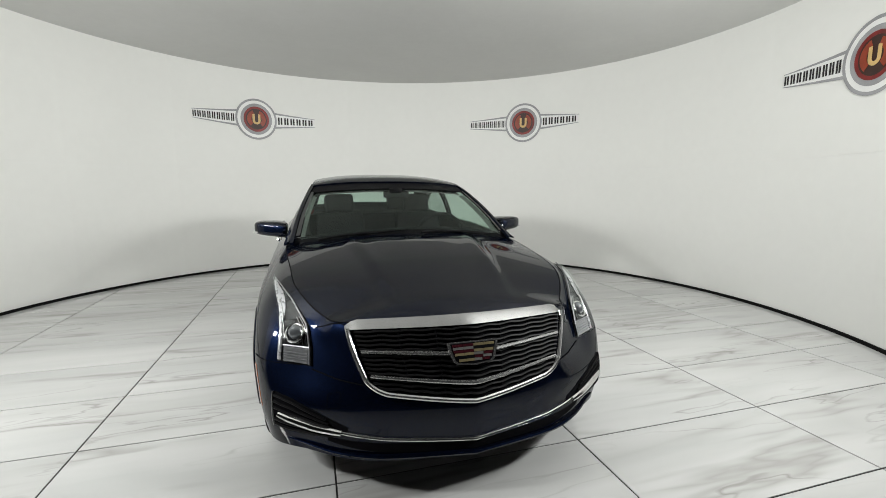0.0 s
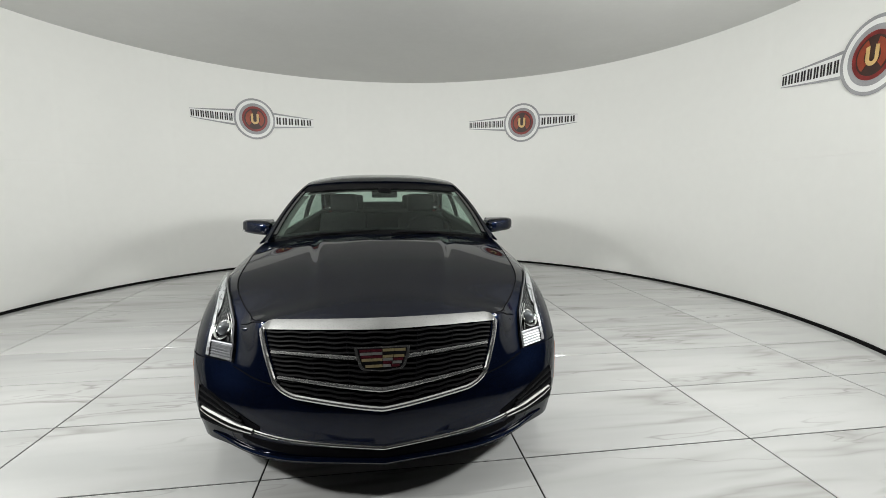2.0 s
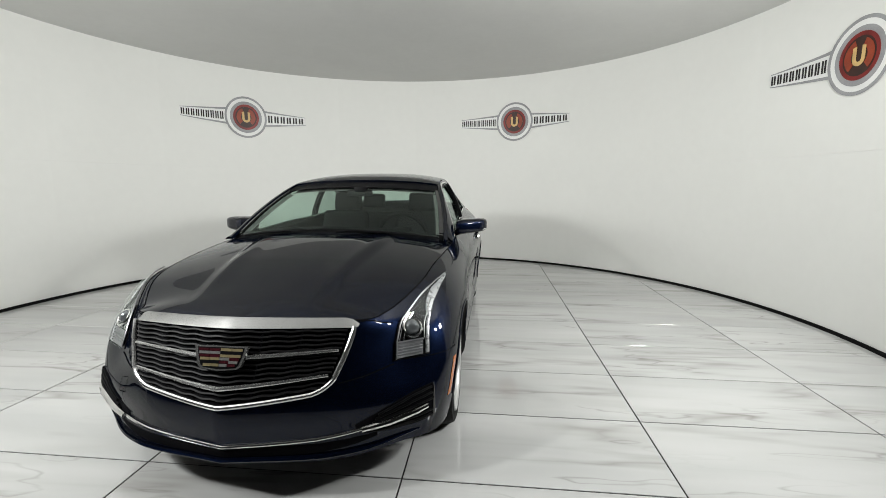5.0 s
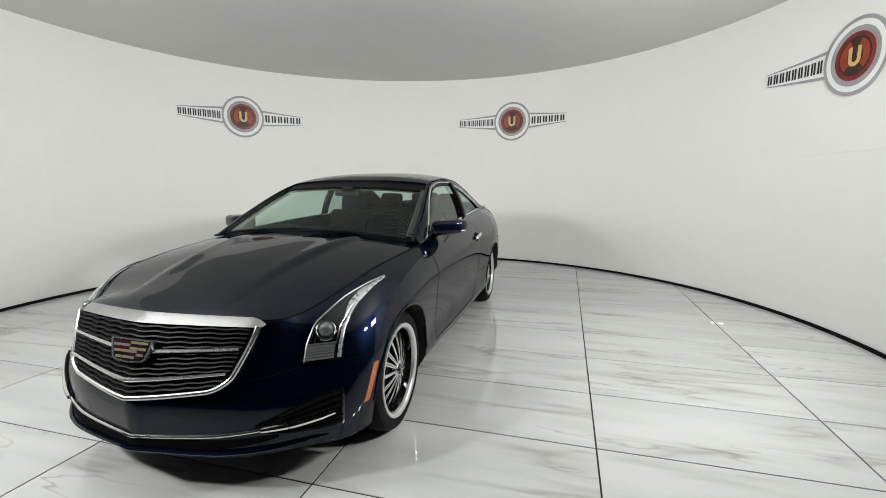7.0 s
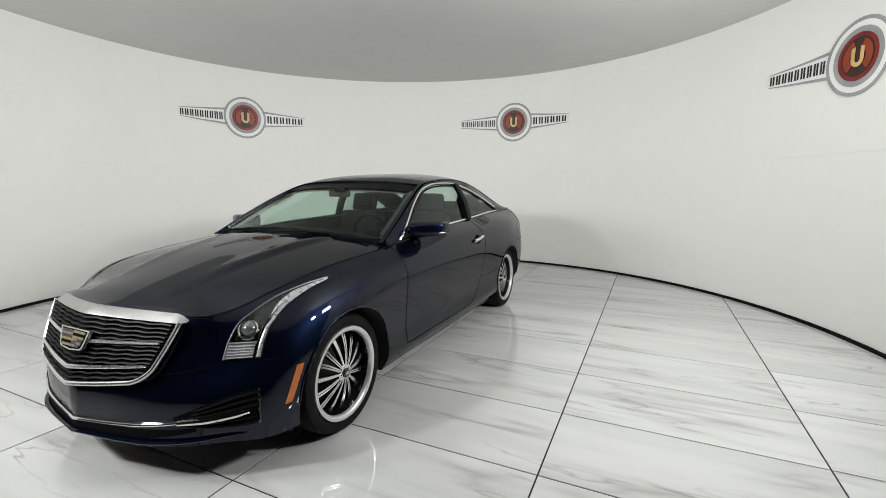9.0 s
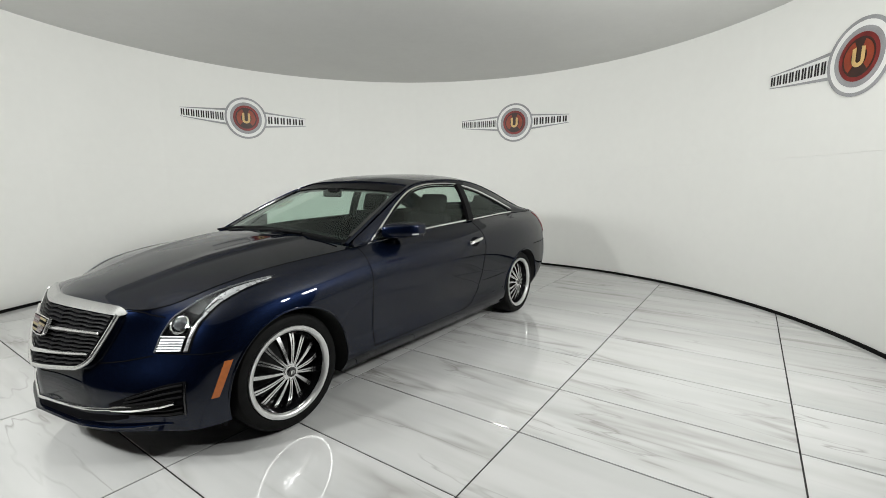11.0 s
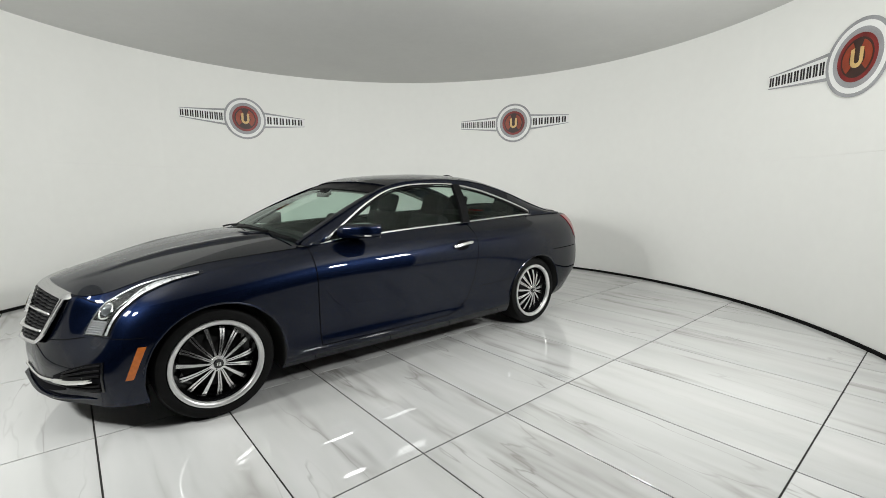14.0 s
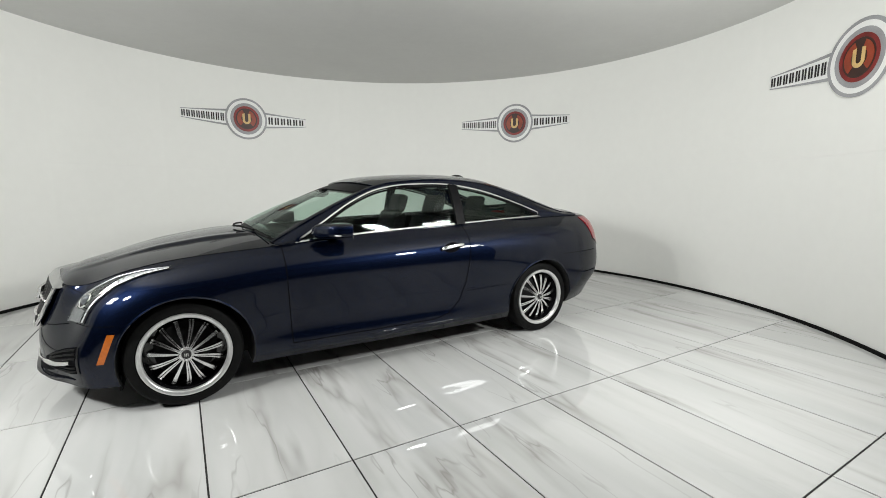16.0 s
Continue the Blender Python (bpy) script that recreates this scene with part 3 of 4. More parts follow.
# ---- greenhouse: rail lines (left) and the middle line
RAIL = [(.845, .755, .925), (.56, .715, 1.075), (.31, .665, 1.195), (.10, .618, 1.278), (-.10, .592, 1.318), (-.5, .575, 1.34), (-.9, .575, 1.312), (-1.25, .595, 1.228), (-1.55, .63, 1.125), (-1.80, .65, 1.05), (-1.98, .635, 1.03)]
MID = [(.955, 0, 1.0), (.70, 0, 1.122), (.41, 0, 1.232), (.17, 0, 1.312), (-.05, 0, 1.363), (-.5, 0, 1.389), (-.95, 0, 1.371), (-1.32, 0, 1.298), (-1.62, 0, 1.195), (-1.90, 0, 1.09), (-2.06, 0, 1.062)]
G = 8
rail, mid = catmull(RAIL, G), catmull(MID, G)
WS = [-1, -.97, -.93, -.88, -.8, -.7, -.55, -.4, -.2, 0, .2, .4, .55, .7, .8, .88, .93, .97, 1]


def top_point(i, w):
    e, m = rail[i], mid[i]
    k = abs(w) ** (2.1 if i < 20 else min(2.8, 2.1 + .12 * (i - 20)))
    return Vector((m.x + (e.x - m.x) * k, e.y * w, m.z + (e.z - m.z) * k))


def top_patch(i0, i1, w0, w1, off=0.0):
    """Part of the upper surface between stations and widths."""
    ws = [w for w in WS if w0 - 1e-6 <= w <= w1 + 1e-6]
    bm = grid_mesh([[top_point(i, w) + Vector((0, 0, off)) for w in ws] for i in range(i0, i1 + 1)])
    bmesh.ops.recalc_face_normals(bm, faces=bm.faces[:])
    if sum(f.normal.z for f in bm.faces) < 0:
        bmesh.ops.reverse_faces(bm, faces=bm.faces[:])
    return bm


NR = len(rail) - 1
I_WT, I_RG0, I_RG1 = 20, 51, 72
roof = part("roof", thick(top_patch(I_WT + 5, I_RG0, -.97, .97), -0.02), PAINT, car, sharp=40)
ob = part("windshield", top_patch(1, I_WT, -.93, .93), WSGLASS, car, "clear tinted windshield")
ob.visible_shadow = False
ob = part("rear_window", top_patch(I_RG0, I_RG1, -.88, .88), SIDEGLASS, car)
ob.visible_shadow = False
part("header_band", thick(top_patch(I_WT, I_WT + 5, -.97, .97, 0.0006), -0.006), BLACK, roof)
part("sunroof", thick(top_patch(I_WT + 7, 38, -.7, .7, 0.004), -0.006), GLOSS, roof, "dark glass sunroof panel")
for s in (-1, 1):
    a, b = (.93, .97) if s > 0 else (-.97, -.93)
    part("windshield_edge", thick(top_patch(2, I_WT, a, b), -0.012), GLOSS, car)
    a, b = (.97, 1) if s > 0 else (-1, -.97)
    part("roof_rail", thick(top_patch(0, NR, a, b), -0.02), PAINT, car)
    a, b = (.88, .97) if s > 0 else (-.97, -.88)
    part("rear_pillar_top", thick(top_patch(I_RG0, NR, a, b), -0.02), PAINT, car)
part("rear_shelf_edge", thick(top_patch(I_RG1, NR, -.88, .88), -0.02), PAINT, car)
# cowl at the foot of the windshield
part("cowl", grid_mesh([[Vector((.80 + .17 * (1 - w * w), .76 * w, .905 + .07 * (1 - abs(w) ** 2.2))) for w in WS], [top_point(2, w) + Vector((0, 0, -.004)) for w in WS]]), BLACK, car)

railx = table([p.x for p in rail], [p.y for p in rail])
railz = table([p.x for p in rail], [p.z for p in rail])
_top = [p for p in loops[-1] if -2.05 < p.x < 1.0]
belty = table([p.x for p in _top], [p.y for p in _top])
beltz = table([p.x for p in _top], [p.z for p in _top])
DLO_T = table([.705, .50, .30, .12, -.08, -.32, -.56, -.9, -1.22, -1.50], [.925, 1.055, 1.172, 1.25, 1.293, 1.308, 1.305, 1.25, 1.152, 1.045])


def side_at(x, z, s, inset=0.0):
    zb, zt = beltz(x), railz(x)
    k = min(1.05, max(0.0, (z - zb) / max(0.02, zt - zb)))
    bow = 0.022 * math.sin(math.pi * min(1, k))
    return Vector((x, s * (belty(x) - 0.012 * (1 - k) + (railx(x) - belty(x)) * k + bow - inset), z))


def side_sheet(x0, x1, zlo, zhi, s, nx, nz, inset=0.0):
    rows = []
    for i in range(nx + 1):
        x = x0 + (x1 - x0) * i / nx
        a, b = zlo(x), max(zlo(x) + 0.001, zhi(x))
        rows.append([side_at(x, a + (b - a) * k / nz, s, inset) for k in range(nz + 1)])
    bm = grid_mesh(rows)
    bmesh.ops.recalc_face_normals(bm, faces=bm.faces[:])
    if sum(f.normal.y for f in bm.faces) * s < 0:
        bmesh.ops.reverse_faces(bm, faces=bm.faces[:])
    return bm


for s, k in ((1, "l"), (-1, "r")):
    door = made["door_" + k]
    g = part("side_window", side_sheet(.695, -.565, lambda x: beltz(x) + .004, DLO_T, s, 40, 6, 0.006), SIDEGLASS, door)
    g.visible_shadow = False
    g = part("quarter_window", side_sheet(-.645, -1.495, lambda x: beltz(x) + .004, DLO_T, s, 26, 5, 0.006), QUARTERGLASS, car, "dark rear quarter window")
    g.visible_shadow = False
    part("door_pillar", thick(side_sheet(-.565, -.645, lambda x: beltz(x), DLO_T, s, 2, 6, 0.003), -0.03), BLACK, car)
    part("roof_side", thick(side_sheet(.84, -1.51, DLO_T, railz, s, 60, 3), -0.012), PAINT, car)
    part("rear_pillar", thick(side_sheet(-1.49, -1.97, lambda x: beltz(x) - .004, railz, s, 16, 6), -0.012), PAINT, car)
    # bright trim round the side windows
    lo = [side_at(x, beltz(x) + .006, s, -0.004) for x in np.linspace(.715, -1.51, 44)]
    hi = [side_at(x, DLO_T(x) + .008, s, -0.004) for x in np.linspace(-1.51, .715, 60)]
    part("window_trim", tube(lo + hi[1:-1], 0.011, 6, True, flat=1.0), CHROME, car, "bright chrome window surround")
    # inner black frame lines
    part("window_seal", tube([side_at(x, DLO_T(x) - .012, s, -0.001) for x in np.linspace(-1.48, .67, 50)], 0.008, 6), BLACK, car)

# ---- wheels
def wheel(x, s):
    hub = empty("wheel", pose(x - (0.012 if x > 0 else 0), s * 0.818, 0.3165, 0, 0, 0 if s > 0 else 180))
    hub.parent = car
    # local: the outer face looks along +y
    tyre = [(.25, -.185), (.280, -.200), (.302, -.196), (.314, -.172), (.3170, -.13), (.3170, -.02), (.314, .020), (.302, .044), (.282, .052), (.256, .048), (.246, .036)]
    t = part("tyre", lathe(tyre, 72), RUBBER, hub, "low-profile black tyre")
    bm = bmesh.new()
    for a in (-.045, -.075, -.105):
        lathe([(.3177, a - .003), (.3177, a + .003)], 72, bm=bm)
    part("tread_groove", bm, SEAM, hub)
    part("rim_lip", lathe([(.247, .034), (.249, .046), (.247, .052), (.242, .053), (.227, .049), (.221, .042), (.219, .028)], 72), LIPMAT, hub, "polished chrome rim lip")
    part("barrel", lathe([(.2225, .032), (.219, -.02), (.222, -.15), (.06, -.16)], 60), GLOSS, hub)
    bm = bmesh.new()
    bmesh.ops.create_cone(bm, cap_ends=True, segments=48, radius1=.17, radius2=.17, depth=.02, matrix=Matrix.Translation((0, -.10, 0)) @ Matrix.Rotation(radians(90), 4, "X"))
    part("brake_disc", bm, UNDER, hub)
    for k in range(15):
        a = 2 * math.pi * k / 15 + 0.1
        lean = 0.03 * (0, 1, -1)[k % 3]
        for d, m, nm in ((0, ALU, "spoke"), (1, GLOSS, "spoke_side")):
            bm = bmesh.new()
            rows, rows2 = [], []
            for i in range(7):
                f = i / 6
                r = 0.034 + (0.200 - 0.034) * f
                wdt = (0.0040 + 0.0062 * f) if d == 0 else (0.0066 + 0.0072 * f)
                y = 0.038 - 0.040 * f ** 1.7 + (0 if d == 0 else -0.004)
                an = a + lean * math.sin(math.pi * f)
                cx, cz = r * math.cos(an), r * math.sin(an)
                tx, tz = -math.sin(an), math.cos(an)
                dep = 0.003 if d == 0 else 0.022
                if d == 0:
                    for q, sgn in (((rows, -1), (rows2, 1)) if k % 3 else ((rows, 0),)):
                        ox = sgn * (0.0035 + 0.0050 * f)
                        hw = (0.0024 + 0.0031 * f) if sgn else (0.0046 + 0.0062 * f)
                        q.append([(cx + tx * (ox - hw), y - dep, cz + tz * (ox - hw)), (cx + tx * (ox - hw), y, cz + tz * (ox - hw)), (cx + tx * (ox + hw), y, cz + tz * (ox + hw)), (cx + tx * (ox + hw), y - dep, cz + tz * (ox + hw))])
                else:
                    rows.append([(cx - tx * wdt, y - dep, cz - tz * wdt), (cx - tx * wdt, y, cz - tz * wdt), (cx, y, cz), (cx + tx * wdt, y, cz + tz * wdt), (cx + tx * wdt, y - dep, cz + tz * wdt)])
            if rows2:
                grid_mesh(rows2, bm)
            grid_mesh(rows, bm)
            bmesh.ops.recalc_face_normals(bm, faces=bm.faces[:])
            part(nm, bm, m, hub)
    part("hub_plate", lathe([(.050, .016), (.047, .033), (.040, .040), (.026, .041)], 40), ALU, hub)
    part("hub_cap", lathe([(.027, .030), (.026, .046), (.022, .050), (.001, .051)], 32), GLOSS, hub)
    for k in range(5):
        a = 2 * math.pi * k / 5
        bm = bmesh.new()
        bmesh.ops.create_cone(bm, cap_ends=True, segments=10, radius1=.005, radius2=.004, depth=.010, matrix=Matrix.Translation((.036 * math.cos(a), .042, .036 * math.sin(a))) @ Matrix.Rotation(radians(-90), 4, "X"))
        part("lug_nut", bm, CHROME, hub)
    # small three-pointed mark on the cap
    for k in range(3):
        x0 = -.008 + .008 * k
        part("cap_mark", box(x0 - .0022, x0 + .0022, .0515, .053, -.009, .010), CHROME, hub)


for x in (AX, -AX):
    for s in (1, -1):
        wheel(x, s)

for s in (1, -1):
    part("splash_guard", box(1.70, 1.715, s * .64, s * .80, .145, .24, .004) if s > 0 else box(1.70, 1.715, -.80, -.64, .145, .24, .004), BLACK, car)

# rolled edge round each wheel opening
for x, dx in ((AX, -.028), (-AX, .015)):
    for s, k in ((1, "l"), (-1, "r")):
        pts = [side_hit(x + dx + .364 * math.cos(a), .304 + .364 * math.sin(a), s, .0005) for a in np.linspace(.02, math.pi - .02, 48)]
        part("arch_edge", tube(pts, .0062, 6), PAINT, made[("front_fender_" if x > 0 else "rear_quarter_") + k])

# ---- grille
grille = empty("grille")
grille.parent = car


def nose(u, v, off=0.0):
    """The grille face: u from -1 to 1 across, v from 0 at the top to 1 at the foot."""
    a = abs(u)
    top = Vector((2.106 - .106 * a ** 1.25, .475 * u, .729 - .014 * a))
    foot = Vector((2.200 - .086 * a ** 1.25, .40 * u, .447 + .042 * a ** 1.25))
    p = top.lerp(foot, v)
    wide = .475 + (.40 - .475) * v ** 1.35
    p.y = wide * u
    return p + Vector((.94, 0, .34)) * off


def corner(v):
    """Half width of the opening, rounded off towards the foot."""
    return 1.0 if v <= .80 else .84 + .16 * math.sqrt(max(0.0, 1 - ((v - .80) / .225) ** 2))


US = [-1 + 2 * k / 40 for k in range(41)]
rows = [[nose(u * corner(v), v, .004) for u in US] for v in [*np.linspace(0, .8, 7), .86, .91, .95, .98, 1.0]]
bm = grid_mesh(rows)
bmesh.ops.recalc_face_normals(bm, faces=bm.faces[:])
bmesh.ops.solidify(bm, geom=bm.faces[:], thickness=0.006)
part("grille_backing", bm, SEAM, grille)
for v in (.055, .125, .195, .265, .335, .43, .50, .57, .64, .71, .80, .87, .94):
    pts = [nose(u * .98 * corner(v), v + .008 * math.sin(u * 26), .013) for u in [-1 + 2 * k / 80 for k in range(81)]]
    part("slat", tube(pts, 0.0065, 6, flat=.75), SLATMAT, grille)
for v, gap in ((.37, .20), (.76, 0.0)):
    for s in (-1, 1):
        us = [s * (gap + (0.97 - gap) * k / 30) for k in range(31)]
        pts = [nose(u, v + .03 * (1 - abs(u)), .024) for u in us]
        rad = [.0070 + .0048 * (1 - abs(u)) for u in us]
        part("chrome_bar", tube(pts, rad, 8, flat=.8), CREST, grille, "bright grille bar")
for u in (-.62, -.3, .3, .62):
    part("grille_rib", tube([nose(u, v, .012) for v in np.linspace(.02, .98, 8)], .004, 5), SEAM, grille)
# chrome surround: broad band above, narrow frame at the sides and foot
rows = []
for u in [-1.045 + 2.09 * k / 40 for k in range(41)]:
    a = abs(u)
    t0 = Vector((2.080 - .106 * a ** 1.25, .478 * u, .767 - .020 * a - .022 * max(0, (a - .93) / .105) ** 2))
    t1 = Vector((2.110 - .106 * a ** 1.25, .478 * u, .727 - .014 * a))
    rows.append([t0 + Vector((-.02, 0, -.012)), t0, t0 + Vector((.012, 0, -.006)), t1 + Vector((.012, 0, .004)), t1 + Vector((.004, 0, -.003)), t1 + Vector((-.02, 0, 0))])
bm = grid_mesh(rows)
bmesh.ops.recalc_face_normals(bm, faces=bm.faces[:])
if sum(f.normal.x for f in bm.faces) < 0:
    bmesh.ops.reverse_faces(bm, faces=bm.faces[:])
part("top_band", bm, SATIN, grille, "broad satin chrome band", sharp=25)
bend = [(.84 + .19 * math.cos(a), .80 + .235 * math.sin(a)) for a in np.linspace(.12, 1.45, 9)]
edge = [nose(-1.03, v, .010) for v in np.linspace(0, .80, 9)] + [nose(-u, v, .010) for u, v in bend] + [nose(u, 1.035, .010) for u in np.linspace(-.80, .80, 29)] + [nose(u, v, .010) for u, v in bend[::-1]] + [nose(1.03, v, .010) for v in np.linspace(.80, 0, 9)]
part("surround", tube(catmull(edge, 3), .0108, 10), CREST, grille, "chrome grille surround")
# crest: plain shield with coloured bands
crest = empty("crest")
crest.parent = car
crest.matrix_basis = Matrix.Translation(nose(0, .39, .030)) @ Matrix.Rotation(radians(-19), 4, "Y") @ Matrix.Diagonal((1, .98, .84, 1))


def shield(w, h, x, t, z0=0.0):
    """A crest outline, wide above and rounded below."""
    pts = [(-w, h * .5), (w, h * .5), (w * .93, h * .1), (w * .80, -h * .36), (w * .68, -h * .47), (0, -h * .56), (-w * .68, -h * .47), (-w * .80, -h * .36), (-w * .93, h * .1)]
    bm = bmesh.new()
    f = bm.faces.new([bm.verts.new((x, a, b + z0)) for a, b in pts])
    r = bmesh.ops.extrude_face_region(bm, geom=[f])
    bmesh.ops.translate(bm, vec=(t, 0, 0), verts=[v for v in r["geom"] if isinstance(v, bmesh.types.BMVert)])
    bmesh.ops.recalc_face_normals(bm, faces=bm.faces[:])
    return bm


GOLDM = speckled(mat("crest_gold", (.30, .25, .14), .34, .6), (.29, .24, .13), 60, .1)
REDM = speckled(mat("crest_red", (.05, .008, .012), .2, .2, .6), (.045, .007, .011), 60, .2)
SILM = speckled(mat("crest_silver", (.2, .2, .2), .35, .6), (.20, .20, .195), 60, .1)
part("crest_frame", shield(.112, .108, -.012, .014), CREST, crest)
part("crest_field", shield(.099, .094, .001, .002), SEAM, crest)
# six rows, split at the middle; both halves narrow towards the foot
for r, row in enumerate(((GOLDM, GOLDM, REDM, REDM), (SEAM, SEAM, SILM, SILM), (GOLDM, GOLDM, REDM, REDM), (REDM, SILM, GOLDM, GOLDM), (SILM, REDM, SEAM, SEAM), (REDM, SILM, GOLDM, GOLDM))):
    z1 = .0425 - r * .0140
    w = (.093, .090, .087, .083, .077, .068)[r]
    for q in range(4):
        a, b = -w + w * q / 2, -w + w * (q + 1) / 2
        part("crest_band", box(.003, .0055, a + .0008, b - .0008, z1 - .0122, z1), row[3 - q], crest)

tow = [on_body((2.03, -.55 + dy, .43 + dz), .0015) for dy, dz in ((-.032, -.032), (.032, -.032), (.032, .032), (-.032, .032))]
tow = dense([*tow, tow[0]], .01)
part("tow_eye_cover", ribbon([on_body(p, .0015) for p in tow], [Vector((.85, -.5, .1)).normalized()] * len(tow), .001), SEAM, made["front_bumper"])

# ---- lower front: bright line, lip, side intakes
strip_pts = [(2.205, 0, .272), (2.130, .36, .287), (2.065, .51, .303), (1.99, .64, .324), (1.945, .705, .345)]
full = catmull([my(p, -1) for p in strip_pts[:0:-1]], 6) [:-1] + catmull([my(strip_pts[1], -1), strip_pts[0], strip_pts[1]], 6)[:-1] + catmull(strip_pts[1:], 6)
part("bumper_chrome_strip", tube([on_body(p, .006) for p in full], .0068, 8), CHROME, car, "thin chrome line along the bumper")
lipc = [(2.205, 0, .236), (2.128, .38, .234), (2.03, .58, .240), (1.90, .73, .258)]
fl = catmull([my(p, -1) for p in lipc[:0:-1]], 6)[:-1] + catmull([my(lipc[1], -1), lipc[0], lipc[1]], 6)[:-1] + catmull(lipc[1:], 6)
part("front_lip", tube([on_body(p + Vector((0, 0, -.018)), .006 * (1 - .8 * abs(p.y / .73) ** 6)) for p in fl], [.0165 * (1 - .75 * min(1, abs(p.y) / .73) ** 5) for p in fl], 8, flat=.62), PAINT, made["front_bumper"])
slot = [p for p in fl if abs(p.y) < .60]
part("lower_intake", patch([on_body(p + Vector((0, 0, .030 + .010 * (p.y / .7) ** 2))) for p in slot], [on_body(p + Vector((0, 0, .026 - .034 * max(0, 1 - (p.y / .60) ** 4)))) for p in slot], 48, 2, .002, .003), SEAM, car, "black slot under the bumper line")
for s in (1, -1):
    ea = [my(p, s) for p in [(2.075, .50, .326), (2.005, .62, .380), (1.93, .722, .418), (1.872, .790, .433)]]
    eb = [my(p, s) for p in [(2.075, .51, .292), (2.005, .62, .272), (1.93, .722, .272), (1.880, .790, .285)]]
    it = part("side_intake", patch(ea, eb, 16, 8, .003, .004), SEAM, car, "black slatted side intake")
    for v in (.10, .26, .42, .75, .90):
        pts = [on_body(lerp_curve([Vector(p) for p in ea], u).lerp(lerp_curve([Vector(p) for p in eb], u), v), .007) for u in np.linspace(.25 - .2 * v, .97, 12)]
        part("intake_slat", tube(pts, .0055, 6), BLACK, it)
    pts = [on_body(lerp_curve([Vector(p) for p in ea], u).lerp(lerp_curve([Vector(p) for p in eb], u), .62 - .1 * u), .012) for u in np.linspace(.05, .86, 14)]
    part("running_light", tube(pts, [.011 + .005 * math.sin(math.pi * k / 13) for k in range(14)], 8), CHROME, it, "bright light strip in the intake")
    part("intake_edge", tube([on_body(p, .004) for p in dense([ea[-1], eb[-1]])], .006, 6), GLOSS, it)
    sp = [on_body(my(p, s), .0018) for p in dense([(1.925, .63, .530), (2.0, .53, .508), (2.075, .435, .50)])]
    part("panel_gap_or_crease", ribbon(sp, [Vector((.9, s * .4, .1)).normalized()] * len(sp), .0028), SEAM, made["front_bumper"])
    sp = [on_body(my(p, s), .0018) for p in dense([(1.985, .51, .742), (1.93, .57, .728), (1.87, .625, .700)])]
    part("panel_gap_or_crease", ribbon(sp, [Vector((.8, s * .4, .5)).normalized()] * len(sp), .0026), SEAM, made["hood"])
    # side marker
    part("side_marker", patch([my(p, s) for p in [(1.735, .87, .500), (1.702, .89, .500)]], [my(p, s) for p in [(1.797, .85, .336), (1.764, .86, .336)]], 4, 8, .002, .003), AMBER, car, "orange side marker")

    # headlight
    hin = [my(p, s) for p in [(1.922, .632, .542), (1.895, .632, .61), (1.838, .638, .69), (1.69, .70, .765), (1.55, .755, .798), (1.40, .795, .818)]]
    hout = [my(p, s) for p in [(1.842, .778, .552), (1.825, .780, .62), (1.79, .778, .685), (1.68, .772, .742), (1.55, .785, .786), (1.40, .796, .813)]]
    hl = part("headlight", patch(hin, hout, 24, 8, .003, .004), HOUSING, car, "clear swept-back headlight")
    A, B = [Vector(p) for p in hin], [Vector(p) for p in hout]

    def hp(u, v, off):
        return on_body(lerp_curve(A, u).lerp(lerp_curve(B, u), v), off)

    bm = grid_mesh([[hp(u, v, .009 + .0035 * (j % 2) + .0015 * (k % 2)) for k, v in enumerate(np.linspace(.06, .78, 9))] for j, u in enumerate(np.linspace(.015, .19, 13))])
    part("low_beam_reflector", bm, REFLECTOR, hl, "ribbed silver reflector", sharp=10)
    for k in range(5):
        part("reflector_rib", tube([hp(.025 + .034 * k, v, .013) for v in np.linspace(.08, .78, 6)], .0034, 5), REFLECTOR, hl)
    part("inner_cover", grid_mesh([[hp(u, v, .0095) for v in np.linspace(.04, .78, 7)] for u in np.linspace(.215, .46, 6)]), GLOSS, hl, "dark lamp chamber")
    c = hp(.33, .44, .014)
    bm = bmesh.new()
    bmesh.ops.create_uvsphere(bm, u_segments=24, v_segments=14, radius=.036, matrix=Matrix.Translation(c - Vector((.012, s * .006, 0))))
    part("projector_lens", bm, BULB, hl, "round projector lens")
    nrm = (hp(.33, .44, .05) - c).normalized()
    q = nrm.to_track_quat("Z", "Y").to_matrix()
    part("projector_ring", tube([c + q @ Vector((.040 * math.cos(a), .040 * math.sin(a), .004)) for a in np.linspace(0, 2 * math.pi, 25)[:-1]], .0055, 6, True), CHROME, hl)
    part("daytime_strip", grid_mesh([[hp(u, v, .0125 - .003 * abs(2 * k / 5 - 1)) for k, v in enumerate(np.linspace(.86, .97, 6))] for u in np.linspace(.02, .46, 14)]
                                    + [[hp(u, v, .0125 - .003 * abs(2 * k / 5 - 1)) for k, v in enumerate(np.linspace(.80 - .55 * min(1, (u - .46) * 4), .95, 6))] for u in np.linspace(.50, .97, 14)]), STRIPMAT, hl, "silver light strip")
    part("strip_edge", tube([hp(u, .80 - .12 * (u > .45) * min(1, (u - .45) * 4), .0135) for u in np.linspace(.2, .62, 14)], .0030, 5), CHROME, hl)
    for dv in (.10, .22):
        part("chamber_trim", tube([hp(u, dv + .12 * (u - .2), .012) for u in np.linspace(.22, .47, 7)], .0026, 5), CHROME, hl)
    part("bezel", tube([hp(.203, v, .012) for v in np.linspace(.05, .80, 8)], .0045, 6), REFLECTOR, hl)
